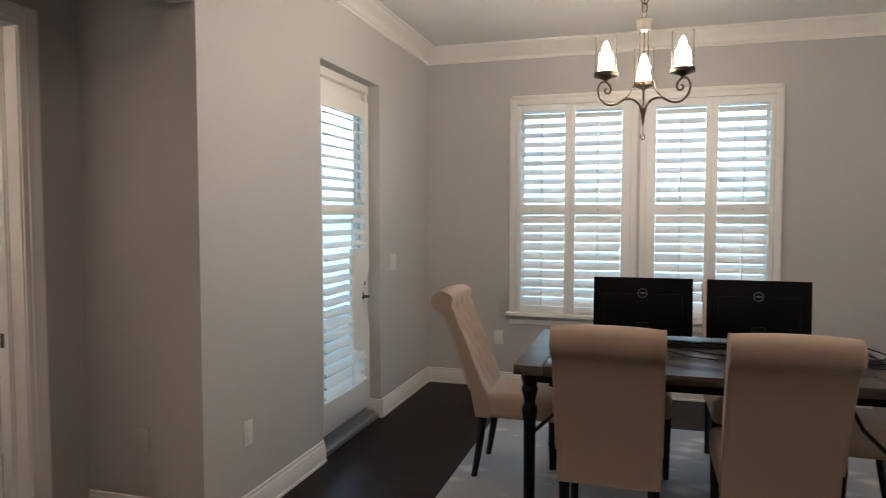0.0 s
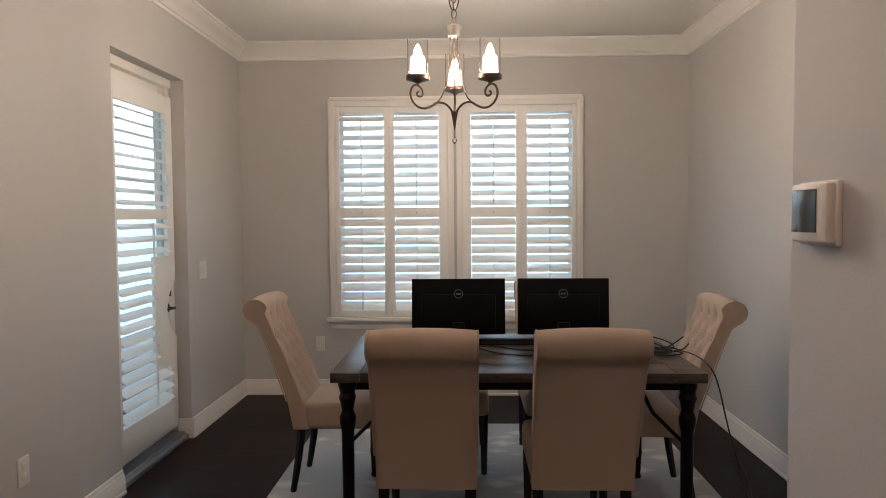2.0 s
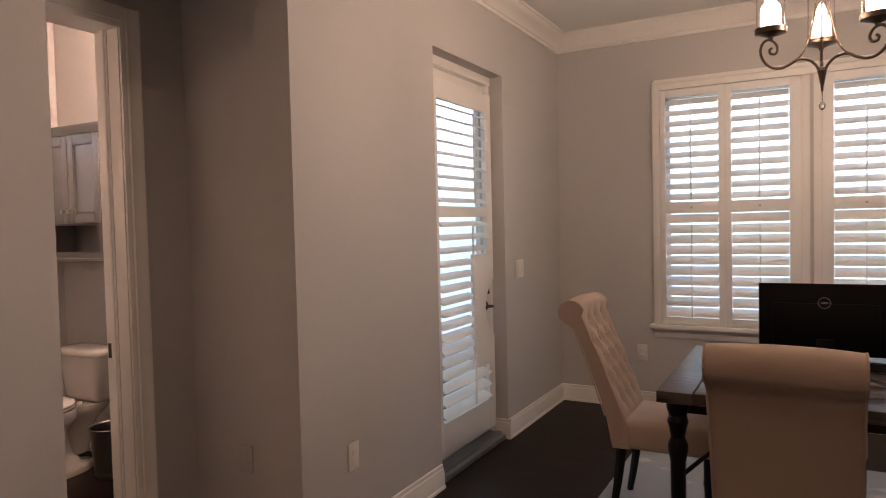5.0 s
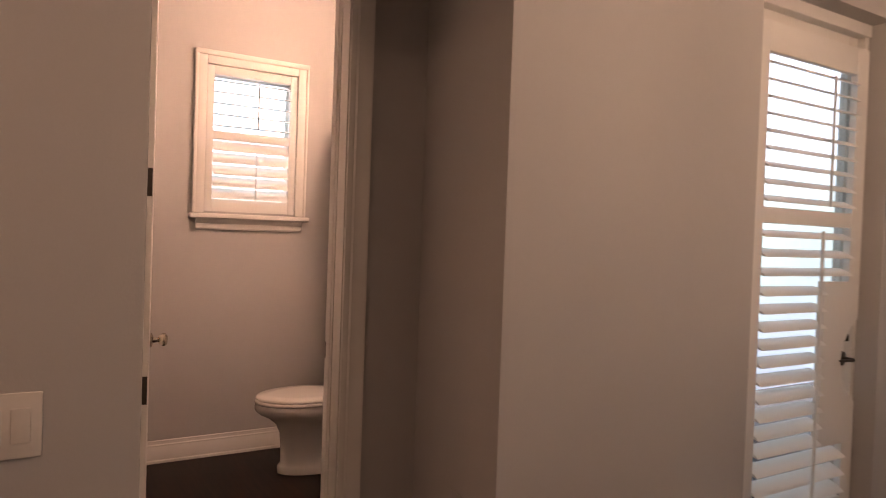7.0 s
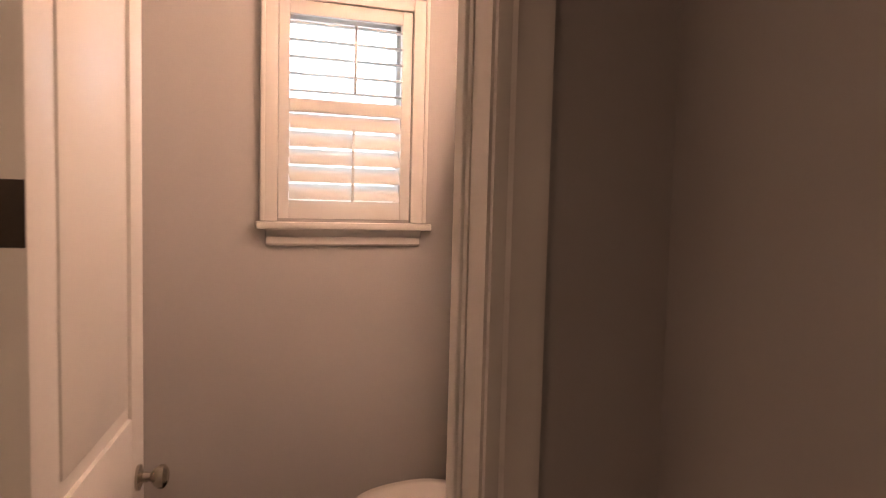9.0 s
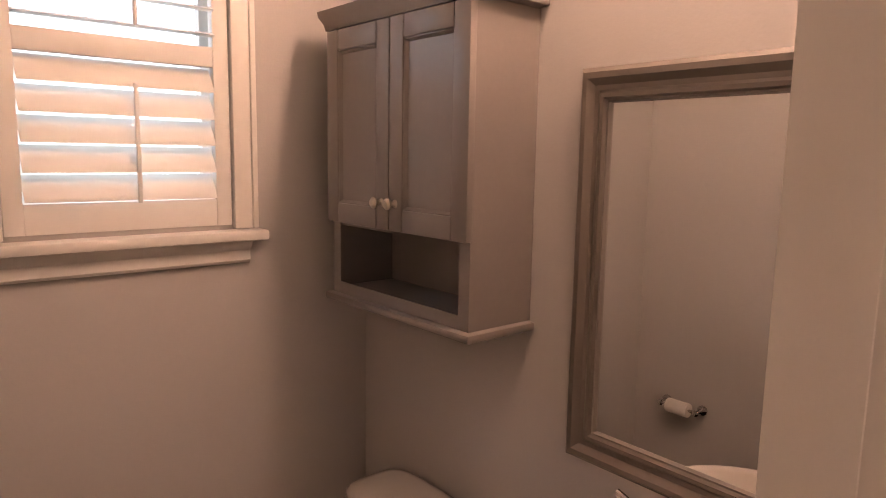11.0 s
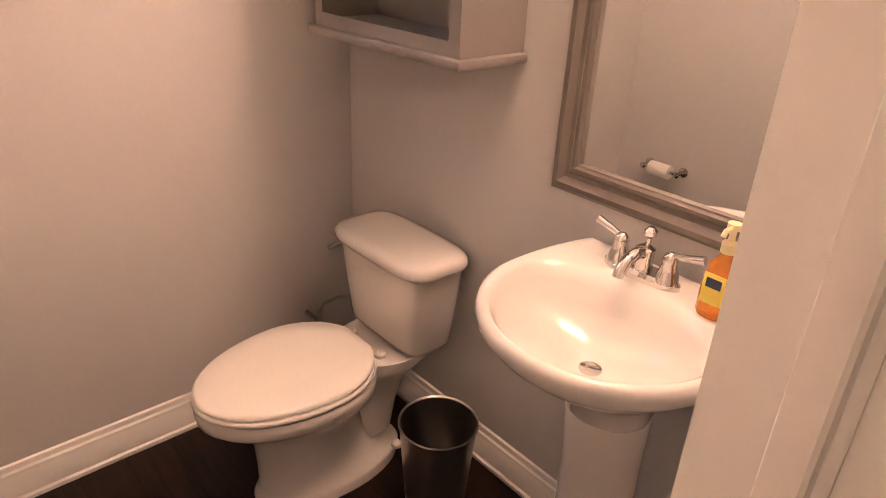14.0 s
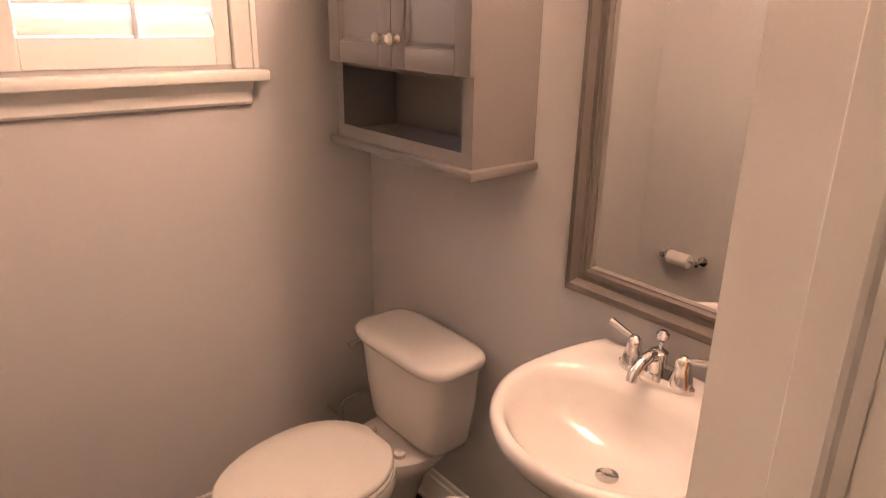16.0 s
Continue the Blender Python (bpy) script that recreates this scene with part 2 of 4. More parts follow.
# ---- mesh helpers ----
def box(bm, x0, y0, z0, x1, y1, z1, bevel=0.0, seg=2):
    r = bmesh.ops.create_cube(bm, size=1.0)
    vs = r["verts"]
    bmesh.ops.transform(bm, verts=vs, matrix=Matrix.Translation(((x0 + x1) / 2, (y0 + y1) / 2, (z0 + z1) / 2)) @ Matrix.Diagonal((abs(x1 - x0), abs(y1 - y0), abs(z1 - z0), 1)))
    if bevel:
        es = list({e for v in vs for e in v.link_edges})
        bmesh.ops.bevel(bm, geom=es, offset=bevel, segments=seg, affect="EDGES", profile=0.5)
    return bm


def boxes(*rows, bevel=0.0):
    bm = bmesh.new()
    for r in rows:
        box(bm, *r, bevel=bevel)
    return bm


def lathe(profile, segs=32, at=(0, 0, 0), sx=1.0, sy=1.0, turn=None):
    """Surface of revolution about z through (radius, height) pairs."""
    bm = bmesh.new()
    rings = []
    for r, z in profile:
        if r < 1e-5:
            rings.append([bm.verts.new((0, 0, z))])
        else:
            rings.append([bm.verts.new((r * sx * math.cos(2 * math.pi * i / segs), r * sy * math.sin(2 * math.pi * i / segs), z)) for i in range(segs)])
    for a, b in zip(rings, rings[1:]):
        for i in range(segs):
            j = (i + 1) % segs
            if len(a) == 1 and len(b) > 1:
                bm.faces.new((a[0], b[j], b[i]))
            elif len(b) == 1 and len(a) > 1:
                bm.faces.new((a[i], a[j], b[0]))
            elif len(a) > 1:
                bm.faces.new((a[i], a[j], b[j], b[i]))
    m = Matrix.Translation(at) @ (turn or Matrix.Identity(4))
    bmesh.ops.transform(bm, verts=bm.verts, matrix=m)
    return bm


def tube(points, r, segs=8, closed=False, taper=None):
    bm = bmesh.new()
    pts = [Vector(p) for p in points]
    n = len(pts)
    rings = []
    up = Vector((0, 0, 1))
    for i, p in enumerate(pts):
        a = pts[(i - 1) % n] if closed or i else p
        b = pts[(i + 1) % n] if closed or i < n - 1 else p
        d = (b - a).normalized()
        side = d.cross(up)
        if side.length < 0.05:
            side = d.cross(Vector((1, 0, 0)))
        side.normalize()
        if rings and side.dot(last) < 0:
            side = -side
        last = side
        v = d.cross(side)
        rr = r if taper is None else r * (1 + (taper - 1) * i / (n - 1))
        rings.append([bm.verts.new(p + rr * (math.cos(2 * math.pi * k / segs) * side + math.sin(2 * math.pi * k / segs) * v)) for k in range(segs)])
    pairs = list(zip(rings, rings[1:])) + ([(rings[-1], rings[0])] if closed else [])
    for a, b in pairs:
        for k in range(segs):
            bm.faces.new((a[k], a[(k + 1) % segs], b[(k + 1) % segs], b[k]))
    if not closed:
        bm.faces.new(rings[0][::-1])
        bm.faces.new(rings[-1])
    bmesh.ops.recalc_face_normals(bm, faces=bm.faces)
    return bm


def sweep(profile, a, b, out, up=(0, 0, 1)):
    """Moulding: (out, up) profile pushed from a to b."""
    bm = bmesh.new()
    out, up = Vector(out), Vector(up)
    ends = [[bm.verts.new(Vector(p) + out * o + up * u) for o, u in profile] for p in (a, b)]
    n = len(profile)
    for i in range(n):
        j = (i + 1) % n
        bm.faces.new((ends[0][i], ends[0][j], ends[1][j], ends[1][i]))
    bm.faces.new(ends[0])
    bm.faces.new(ends[1][::-1])
    bmesh.ops.recalc_face_normals(bm, faces=bm.faces)
    return bm


def extrude(points, z0, z1):
    bm = bmesh.new()
    lo = [bm.verts.new((x, y, z0)) for x, y in points]
    hi = [bm.verts.new((x, y, z1)) for x, y in points]
    n = len(points)
    for i in range(n):
        bm.faces.new((lo[i], lo[(i + 1) % n], hi[(i + 1) % n], hi[i]))
    bm.faces.new(lo[::-1])
    bm.faces.new(hi)
    bmesh.ops.recalc_face_normals(bm, faces=bm.faces)
    return bm


def joined(*bms):
    out = bmesh.new()
    for b in bms:
        me = bpy.data.meshes.new("tmp")
        b.to_mesh(me)
        b.free()
        out.from_mesh(me)
        bpy.data.meshes.remove(me)
    return out


def mesh_of(name, bm, mat, smooth=30):
    me = bpy.data.meshes.new(name)
    bm.to_mesh(me)
    bm.free()
    me.materials.append(mat)
    if smooth:
        for p in me.polygons:
            p.use_smooth = True
        me.set_sharp_from_angle(angle=radians(smooth))
    return me


def part(name, bm, mat, parent=None, label="", smooth=30):
    ob = new(name, mesh_of(name, bm, mat, smooth))
    ob.parent = parent
    if label:
        ob["label"] = label
    return ob


def thing(name, m, label, category, group="", kind=""):
    ob = new(name)
    ob.empty_display_size = 0.1
    ob.matrix_basis = m
    return tagged(ob, label, category, group, kind)


def solid(name, bm, mat, label, category, kind="structure", smooth=30):
    return tagged(part(name, bm, mat, None, "", smooth), label, category, "", kind)


# ---- large structure ----
T = CEIL
floor = solid("floor", boxes((-2.6, -2.1, -0.1, 3.6, 7.68, 0.0)), M_FLOOR, "dark espresso wooden floor boards running through the rooms", "floor", smooth=0)
ceiling = solid("ceiling", boxes((-2.6, -2.1, T, 3.6, 7.68, T + 0.1)), M_CEIL, "plain off-white painted ceiling", "ceiling", smooth=0)
PD0, PD1, PDZ = 5.62, 6.475, 2.235
solid("wall_west_dining", boxes((-0.16, YC + 0.004, 0, 0, PD0, T), (-0.16, PD1, 0, 0, YF, T), (-0.16, PD0, PDZ, 0, PD1, T)), M_WALL, "pale greige painted wall with a patio door", "wall", smooth=0)
solid("wall_lobby_header", boxes((-0.12, YD, 2.22, 0, YC, T)), M_WALL, "greige wall above the lobby opening", "wall", smooth=0)
solid("wall_west_living", boxes((-0.12, -2.0, 0, 0, YD, T), bevel=0.006), M_WALL, "greige painted wall beside the lobby opening", "wall")
solid("wall_lobby_north", boxes((XH, 4.70, 0, -0.155, 4.82, T)), M_WALL, "shaded greige lobby wall", "wall", smooth=0)
solid("wall_lobby_south", boxes((XH, 3.46, 0, -0.115, 3.58, T)), M_WALL, "shaded greige lobby wall", "wall", smooth=0)
solid("wall_bath_east", boxes((XB, 3.46, 0, XH, DOOR0 - 0.015, T), (XB, DOOR1 + 0.015, 0, XH, 5.3, T), (XB, DOOR0 - 0.015, 2.155, XH, DOOR1 + 0.015, T)), M_WALL, "greige wall with the bathroom doorway", "wall", smooth=0)
WY0, WY1, WZ0, WZ1 = 4.255, 4.775, 1.40, 2.203
solid("wall_bath_west", boxes((-2.6, 3.52, 0, BX, WY0, T), (-2.6, WY1, 0, BX, 5.34, T), (-2.6, WY0, 0, BX, WY1, WZ0), (-2.6, WY0, WZ1, BX, WY1, T)), M_WALL, "greige bathroom wall with a small high window", "wall", smooth=0)
solid("wall_bath_north", boxes((BX, BY, 0, XB, BY + 0.14, T)), M_WALL, "greige bathroom wall behind toilet and basin", "wall", smooth=0)
solid("wall_bath_south", boxes((BX, BS - 0.14, 0, XB, BS, T)), M_WALL, "greige bathroom wall with a paper holder", "wall", smooth=0)
DW0, DW1, DWZ0, DWZ1 = 0.735, 2.585, 0.64, 2.225
solid("wall_north", boxes((-0.16, YF, 0, DW0, 7.68, T), (DW1, YF, 0, 3.6, 7.68, T), (DW0, YF, 0, DW1, 7.68, DWZ0), (DW0, YF, DWZ1, DW1, 7.68, T)), M_WALL, "greige dining room wall with a wide shuttered window", "wall", smooth=0)
solid("wall_east", boxes((XR, YT - 0.01, 0, 3.6, YF, T)), M_WALL, "greige painted dining room wall", "wall", smooth=0)
solid("wall_thermostat", boxes((XT, -2.0, 0, XT + 0.16, YT, T), bevel=0.008), M_WALL, "greige wall end carrying a thermostat", "wall")
solid("wall_return", boxes((XT + 0.155, YT - 0.13, 0, 3.6, YT - 0.012, T)), M_WALL, "greige return wall beside the dining room", "wall", smooth=0)
solid("wall_south", boxes((-0.12, -2.1, 0, 3.6, -2.0, T)), M_WALL, "plain greige wall of the living area", "wall", smooth=0)

BASE = [(0, 0), (0.022, 0), (0.022, 0.012), (0.016, 0.018), (0.016, 0.078), (0.012, 0.086), (0.012, 0.096), (0.007, 0.102), (0.006, 0.118), (0, 0.122)]


def skirting(a, b, out):
    tagged(part("baseboard", sweep(BASE, (*a, 0), (*b, 0), (*out, 0)), M_TRIM, None), "white stepped baseboard along the wall", "baseboard", "", "structure")


for a, b, out in [
    ((0, YC), (0, PD0 - 0.005), (1, 0)), ((0, PD1), (0, YF), (1, 0)), ((0, YF), (XR, YF), (0, -1)), ((XR, YT), (XR, YF), (-1, 0)),
    ((0, -2), (0, YD), (1, 0)), ((-0.12, YD), (0.02, YD), (0, 1)), ((-0.16, YC), (0.02, YC), (0, -1)), ((XH, 4.70), (-0.16, 4.70), (0, -1)), ((XH, 3.58), (-0.12, 3.58), (0, 1)),
    ((XT, -2), (XT, YT), (-1, 0)), ((-0.085, PD1), (0.02, PD1), (0, -1)),
    ((BX, BS), (BX, BY), (1, 0)), ((BX, BY), (XB, BY), (0, -1)), ((BX, BS), (XB, BS), (0, 1)), ((XB, DOOR1 + 0.08), (XB, BY), (-1, 0)),
]:
    skirting(a, b, out)

CROWN = [(0, 0), (0.098, 0), (0.098, -0.014), (0.088, -0.018), (0.080, -0.032), (0.062, -0.046), (0.040, -0.062), (0.024, -0.084), (0.018, -0.098), (0.010, -0.102), (0.010, -0.122), (0, -0.126)]
for a, b, out in [((0, -2, T), (0, YF, T), (1, 0, 0)), ((0, YF, T), (XR, YF, T), (0, -1, 0)), ((XR, YT, T), (XR, YF, T), (-1, 0, 0))]:
    tagged(part("crown_trim", sweep(CROWN, a, b, out), M_TRIM), "white crown moulding under the ceiling", "crown moulding", "", "structure")

# hazy outdoors, beyond the glass only
for loc, size, turn, view in [((1.66, 9.6, 0.2), (5.0, 3.6), 0, M_OUT), ((-1.7, 7.75, 0.2), (4.7, 3.6), 90, M_PORCH), ((-4.0, 4.5, 0.2), (4.0, 3.6), 90, M_SKYOUT)]:
    bm = bmesh.new()
    w, h = size
    vs = [bm.verts.new(p) for p in ((-w / 2, 0, 0), (w / 2, 0, 0), (w / 2, 0, h), (-w / 2, 0, h))]
    bm.faces.new(vs)
    ob = solid("backdrop", bm, view, "bright hazy garden and sky outside the window", "backdrop", smooth=0)
    ob.matrix_basis = pose(*loc, 0, 0, turn)
solid("ground", boxes((-60, -60, -0.25, 60, 60, -0.15)), material("paving", (0.34, 0.33, 0.31), 0.9, grain=8, amount=0.1, bump=0.2), "pale paving outside the house", "ground", smooth=0)


# ---- shutters and windows ----
LOUVER = {}


def louver_mesh(w):
    """Slat with a lens-shaped section, along x."""
    key = round(w, 3)
    if key not in LOUVER:
        bm = bmesh.new()
        sec = [(-0.037, 0), (-0.026, 0.0038), (0, 0.0055), (0.026, 0.0038), (0.037, 0), (0.026, -0.0038), (0, -0.0055), (-0.026, -0.0038)]
        ends = [[bm.verts.new((x, y, z)) for y, z in sec] for x in (-w / 2, w / 2)]
        for i in range(8):
            j = (i + 1) % 8
            bm.faces.new((ends[0][i], ends[0][j], ends[1][j], ends[1][i]))
        bm.faces.new(ends[0])
        bm.faces.new(ends[1][::-1])
        bmesh.ops.recalc_face_normals(bm, faces=bm.faces)
        LOUVER[key] = mesh_of("louver", bm, M_SHUT, 40)
    return LOUVER[key]


def slats(parent, x0, x1, z0, z1, tilt, pitch=0.0655, y=0.0, rod=0.5):
    n = max(2, round((z1 - z0) / pitch))
    me = louver_mesh(x1 - x0 - 0.004)
    for i in range(n):
        ob = new("louver", me)
        ob.parent = parent
        ob.matrix_basis = pose((x0 + x1) / 2, y, z0 + (i + 0.5) * (z1 - z0) / n, tilt + random.uniform(-1.5, 1.5), 0, 0)
    if rod is not None:
        xr = x0 + (x1 - x0) * rod
        a = radians(tilt)
        ry, rz = -0.040 * math.cos(a) + y, -0.040 * math.sin(a)
        part("tilt_rod", boxes((xr - 0.005, ry - 0.006, z0 + 0.03 + rz, xr + 0.005, ry + 0.004, z1 - 0.02 + rz), bevel=0.002), M_SHUT, parent)


def shutter(m, w, z0, z1, rails, tilts, left, right, label, group, pitch=0.0655, rod=0.5):
    """Hinged shutter panel: rails are the (low, high) louvre fields."""
    ob = thing("plantation_shutter", m, label, "window shutter", group)
    part("stile", boxes((-w / 2, -0.014, z0, -w / 2 + left, 0.014, z1), bevel=0.002), M_SHUT, ob)
    part("stile", boxes((w / 2 - right, -0.014, z0, w / 2, 0.014, z1), bevel=0.002), M_SHUT, ob)
    zs = [z0] + [z for r in rails for z in r] + [z1]
    for a, b in zip(zs[::2], zs[1::2]):
        part("rail", boxes((-w / 2 + left, -0.013, a, w / 2 - right, 0.013, b), bevel=0.002), M_SHUT, ob)
    if group:
        part("knob", lathe([(0, 0), (0.004, 0), (0.004, 0.006), (0.007, 0.011), (0.004, 0.015), (0, 0.016)], 12, at=((left - right) / 2, -0.013, (rails[0][1] + rails[1][0]) / 2), turn=Matrix.Rotation(radians(90), 4, "X")), M_NICKEL, ob)
    for (a, b), tilt in zip(rails, tilts):
        slats(ob, -w / 2 + left, w / 2 - right, a, b, tilt, pitch, rod=rod)
    return ob


# dining window: two units side by side
win = thing("window_1", pose(0, YF, 0), "wide white-trimmed double window with closed shutters", "window", "", "structure")
FR = [(0.69, DWZ0 - 0.03, 0.74, 2.285), (2.58, DWZ0 - 0.03, 2.63, 2.285), (0.74, 2.225, 2.58, 2.285)]
for x0, z0, x1, z1 in FR:
    part("window_frame", boxes((x0, -0.035, z0, x1, 0.0, z1), bevel=0.004), M_TRIM, win)
part("window_frame", boxes((0.705, -0.048, 2.268, 2.615, -0.0, 2.296), bevel=0.004), M_TRIM, win)
part("window_frame", boxes((1.605, -0.03, DWZ0, 1.650, 0.12, 2.225), bevel=0.003), M_TRIM, win)
part("window_frame", boxes((1.670, -0.03, DWZ0, 1.715, 0.12, 2.225), bevel=0.003), M_TRIM, win)
part("mullion", boxes((1.650, -0.012, DWZ0, 1.670, 0.12, 2.225)), M_WALL, win)
part("window_sill", boxes((0.665, -0.065, 0.580, 2.655, 0.02, 0.612), bevel=0.007), M_TRIM, win)
part("apron", sweep([(0, 0), (0.014, 0), (0.018, 0.012), (0.018, 0.040), (0.026, 0.050), (0.030, 0.064), (0, 0.064)], (0.69, 0, 0.515), (2.63, 0, 0.515), (0, -1, 0)), M_TRIM, win)
for x0, x1 in ((0.74, 1.605), (1.715, 2.58)):
    part("sash", boxes((x0, 0.10, DWZ0, x1, 0.13, DWZ0 + 0.05), (x0, 0.10, 2.175, x1, 0.13, 2.225), (x0, 0.098, 1.40, x1, 0.13, 1.44), (x0, 0.10, DWZ0, x0 + 0.045, 0.13, 2.225), (x1 - 0.045, 0.10, DWZ0, x1, 0.13, 2.225)), M_TRIM, win)
    pane = part("pane", boxes((x0, 0.114, DWZ0, x1, 0.118, 2.225)), M_PANE, win, smooth=0)
    pane.visible_shadow = False
RAILS = [(0.667, 1.378), (1.456, 2.168)]
for x0, x1, f0, f1 in ((0.742, 1.1585, 0.775, 1.115), (1.1595, 1.603, 1.195, 1.535), (1.717, 2.1605, 1.78, 2.12), (2.1615, 2.578, 2.205, 2.545)):
    shutter(pose((x0 + x1) / 2, YF - 0.018, 0), x1 - x0, 0.615, 2.222, RAILS, (52, 38), f0 - x0, x1 - f1, "white wooden plantation shutter panel in the dining window", "dining window shutters", 0.0708)

# patio door with its fitted shutter
pd = thing("door_1", pose(-0.11, (PD0 + PD1) / 2, 0, 0, 0, 90), "white patio door with a fitted louvred shutter", "door", "", "structure")
W = PD1 - PD0
part("door_frame", boxes((-W / 2, -0.02, 0, -W / 2 + 0.03, 0.05, PDZ), (W / 2 - 0.03, -0.02, 0, W / 2, 0.05, PDZ), (-W / 2, -0.03, PDZ - 0.05, W / 2, 0.05, PDZ), bevel=0.003), M_TRIM, pd)
part("door_leaf", boxes((-W / 2 + 0.03, 0.012, 0.03, -W / 2 + 0.09, 0.048, PDZ - 0.05), (W / 2 - 0.09, 0.012, 0.03, W / 2 - 0.03, 0.048, PDZ - 0.05), (-W / 2 + 0.09, 0.012, 0.03, W / 2 - 0.09, 0.048, 0.24), (-W / 2 + 0.09, 0.012, 2.05, W / 2 - 0.09, 0.048, PDZ - 0.05), bevel=0.002), M_TRIM, pd)
gl = part("pane", boxes((-W / 2 + 0.09, 0.028, 0.24, W / 2 - 0.09, 0.032, 2.05)), M_PANE, pd, smooth=0)
gl.visible_shadow = False
part("threshold", boxes((-W / 2, -0.10, 0.0, W / 2, 0.05, 0.028), (-W / 2, -0.07, 0.028, W / 2, 0.05, 0.045), bevel=0.003), M_SILL, pd, "grey metal threshold")
sh = thing("plantation_shutter", pose(-0.082, 6.065, 0, 0, 0, 90), "white louvred door shutter with a curved handle cut-out", "window shutter")
sw, ss = 0.75, 0.08
part("stile", boxes((-sw / 2, -0.014, 0.09, -sw / 2 + ss, 0.014, 2.12), bevel=0.002), M_SHUT, sh)
part("rail", boxes((-sw / 2 + ss, -0.013, 0.09, sw / 2 - ss, 0.013, 0.27), bevel=0.002), M_SHUT, sh)
part("rail", boxes((-sw / 2 + ss, -0.013, 1.380, sw / 2 - ss, 0.013, 1.440), bevel=0.002), M_SHUT, sh)
part("rail", boxes((-sw / 2 + ss, -0.013, 2.01, sw / 2 - ss, 0.013, 2.12), bevel=0.002), M_SHUT, sh)
# lock side stile with the round bite for the handle
prof = [(sw / 2 - ss, 0.09), (sw / 2, 0.09), (sw / 2, 0.655)]
prof += [(sw / 2 - 0.115 * math.sin(math.pi * i / 12) ** 0.7, 0.66 + 0.34 * i / 12) for i in range(1, 12)]
prof += [(sw / 2, 1.005), (sw / 2, 2.12), (sw / 2 - ss, 2.12), (sw / 2 - ss, 1.16), (0.12, 1.16), (0.12, 0.49), (sw / 2 - ss, 0.49)]
bm = extrude(prof, -0.014, 0.014)
bmesh.ops.transform(bm, verts=bm.verts, matrix=Matrix.Rotation(radians(90), 4, "X"))
part("lock_stile", bm, M_SHUT, sh, smooth=0)
slats(sh, -sw / 2 + ss, sw / 2 - ss, 1.442, 2.008, 24, 0.0655, rod=0.66)
slats(sh, -sw / 2 + ss, sw / 2 - ss, 0.272, 0.488, 25, 0.066, rod=None)
slats(sh, -sw / 2 + ss, 0.118, 0.49, 1.158, 25, 0.066, rod=None)
slats(sh, -sw / 2 + ss, sw / 2 - ss, 1.162, 1.378, 25, 0.066, rod=None)
part("tilt_rod", boxes((0.045, -0.046, 0.30, 0.055, -0.036, 1.36)), M_SHUT, sh)
dh = thing("door_handle", pose(-0.10, 6.385, 0.835, 0, 0, 90), "dark bronze lever handle on the patio door", "door handle")
part("rose", lathe([(0, 0), (0.03, 0), (0.03, 0.006), (0.02, 0.01), (0, 0.01)], 24, turn=Matrix.Rotation(radians(90), 4, "X")), M_HINGE, dh)
part("lever", joined(tube([(0, -0.005, 0), (0, -0.05, 0)], 0.009), tube([(0, -0.05, 0), (-0.03, -0.053, 0.002), (-0.10, -0.052, 0.004)], 0.008, taper=0.7)), M_HINGE, dh)
part("thumb_turn", joined(lathe([(0, 0), (0.022, 0), (0.022, 0.008), (0, 0.008)], 20, at=(0, 0, 0.09), turn=Matrix.Rotation(radians(90), 4, "X")), boxes((-0.003, -0.028, 0.075, 0.003, -0.006, 0.105))), M_HINGE, dh)


# ---- bathroom doorway ----
CAS = [(0, 0), (0, 0.010), (0.012, 0.013), (0.020, 0.013), (0.026, 0.018), (0.062, 0.018), (0.070, 0.022), (0.080, 0.022), (0.080, 0)]


def casing(x, side, name="door_casing"):
    """Moulded trim round the doorway on one face of the wall."""
    top = 2.14
    ob = thing(name, pose(0, 0, 0), "white moulded trim round the bathroom doorway", "door trim", "", "structure")
    part("casing", sweep([(-p, q) for p, q in CAS], (x, DOOR0 - 0.005, 0), (x, DOOR0 - 0.005, top + 0.08), (0, 1, 0), (side, 0, 0)), M_TRIM, ob)
    part("casing", sweep(CAS, (x, DOOR1 + 0.005, 0), (x, DOOR1 + 0.005, top + 0.08), (0, 1, 0), (side, 0, 0)), M_TRIM, ob)
    part("casing", sweep(CAS, (x, DOOR0 - 0.004, top), (x, DOOR1 + 0.004, top), (0, 0, 1), (side, 0, 0)), M_TRIM, ob)


casing(XH, 1)
casing(XB, -1)
jamb = thing("door_2", pose(0, 0, 0), "white six-panel bathroom door standing open on its frame", "door", "", "structure")
part("jamb", boxes((XB, DOOR0 - 0.015, 0, XH, DOOR0, 2.14)), M_TRIM, jamb, smooth=0)
part("jamb", boxes((XB, DOOR1, 0, XH, DOOR1 + 0.015, 2.14)), M_TRIM, jamb, smooth=0)
part("jamb", boxes((XB, DOOR0 - 0.015, 2.14, XH, DOOR1 + 0.015, 2.155)), M_TRIM, jamb, smooth=0)
STOP = [(0, 0), (0, 0.011), (0.001, 0.012), (0.022, 0.012), (0.025, 0.010), (0.027, 0.006), (0.031, 0.005), (0.034, 0.003), (0.034, 0)]
part("stop", sweep(STOP, (XB + 0.040, DOOR1, 0), (XB + 0.040, DOOR1, 2.14), (1, 0, 0), (0, -1, 0)), M_TRIM, jamb, smooth=20)
part("stop", sweep(STOP, (XB + 0.040, DOOR0, 0), (XB + 0.040, DOOR0, 2.14), (1, 0, 0), (0, 1, 0)), M_TRIM, jamb, smooth=20)
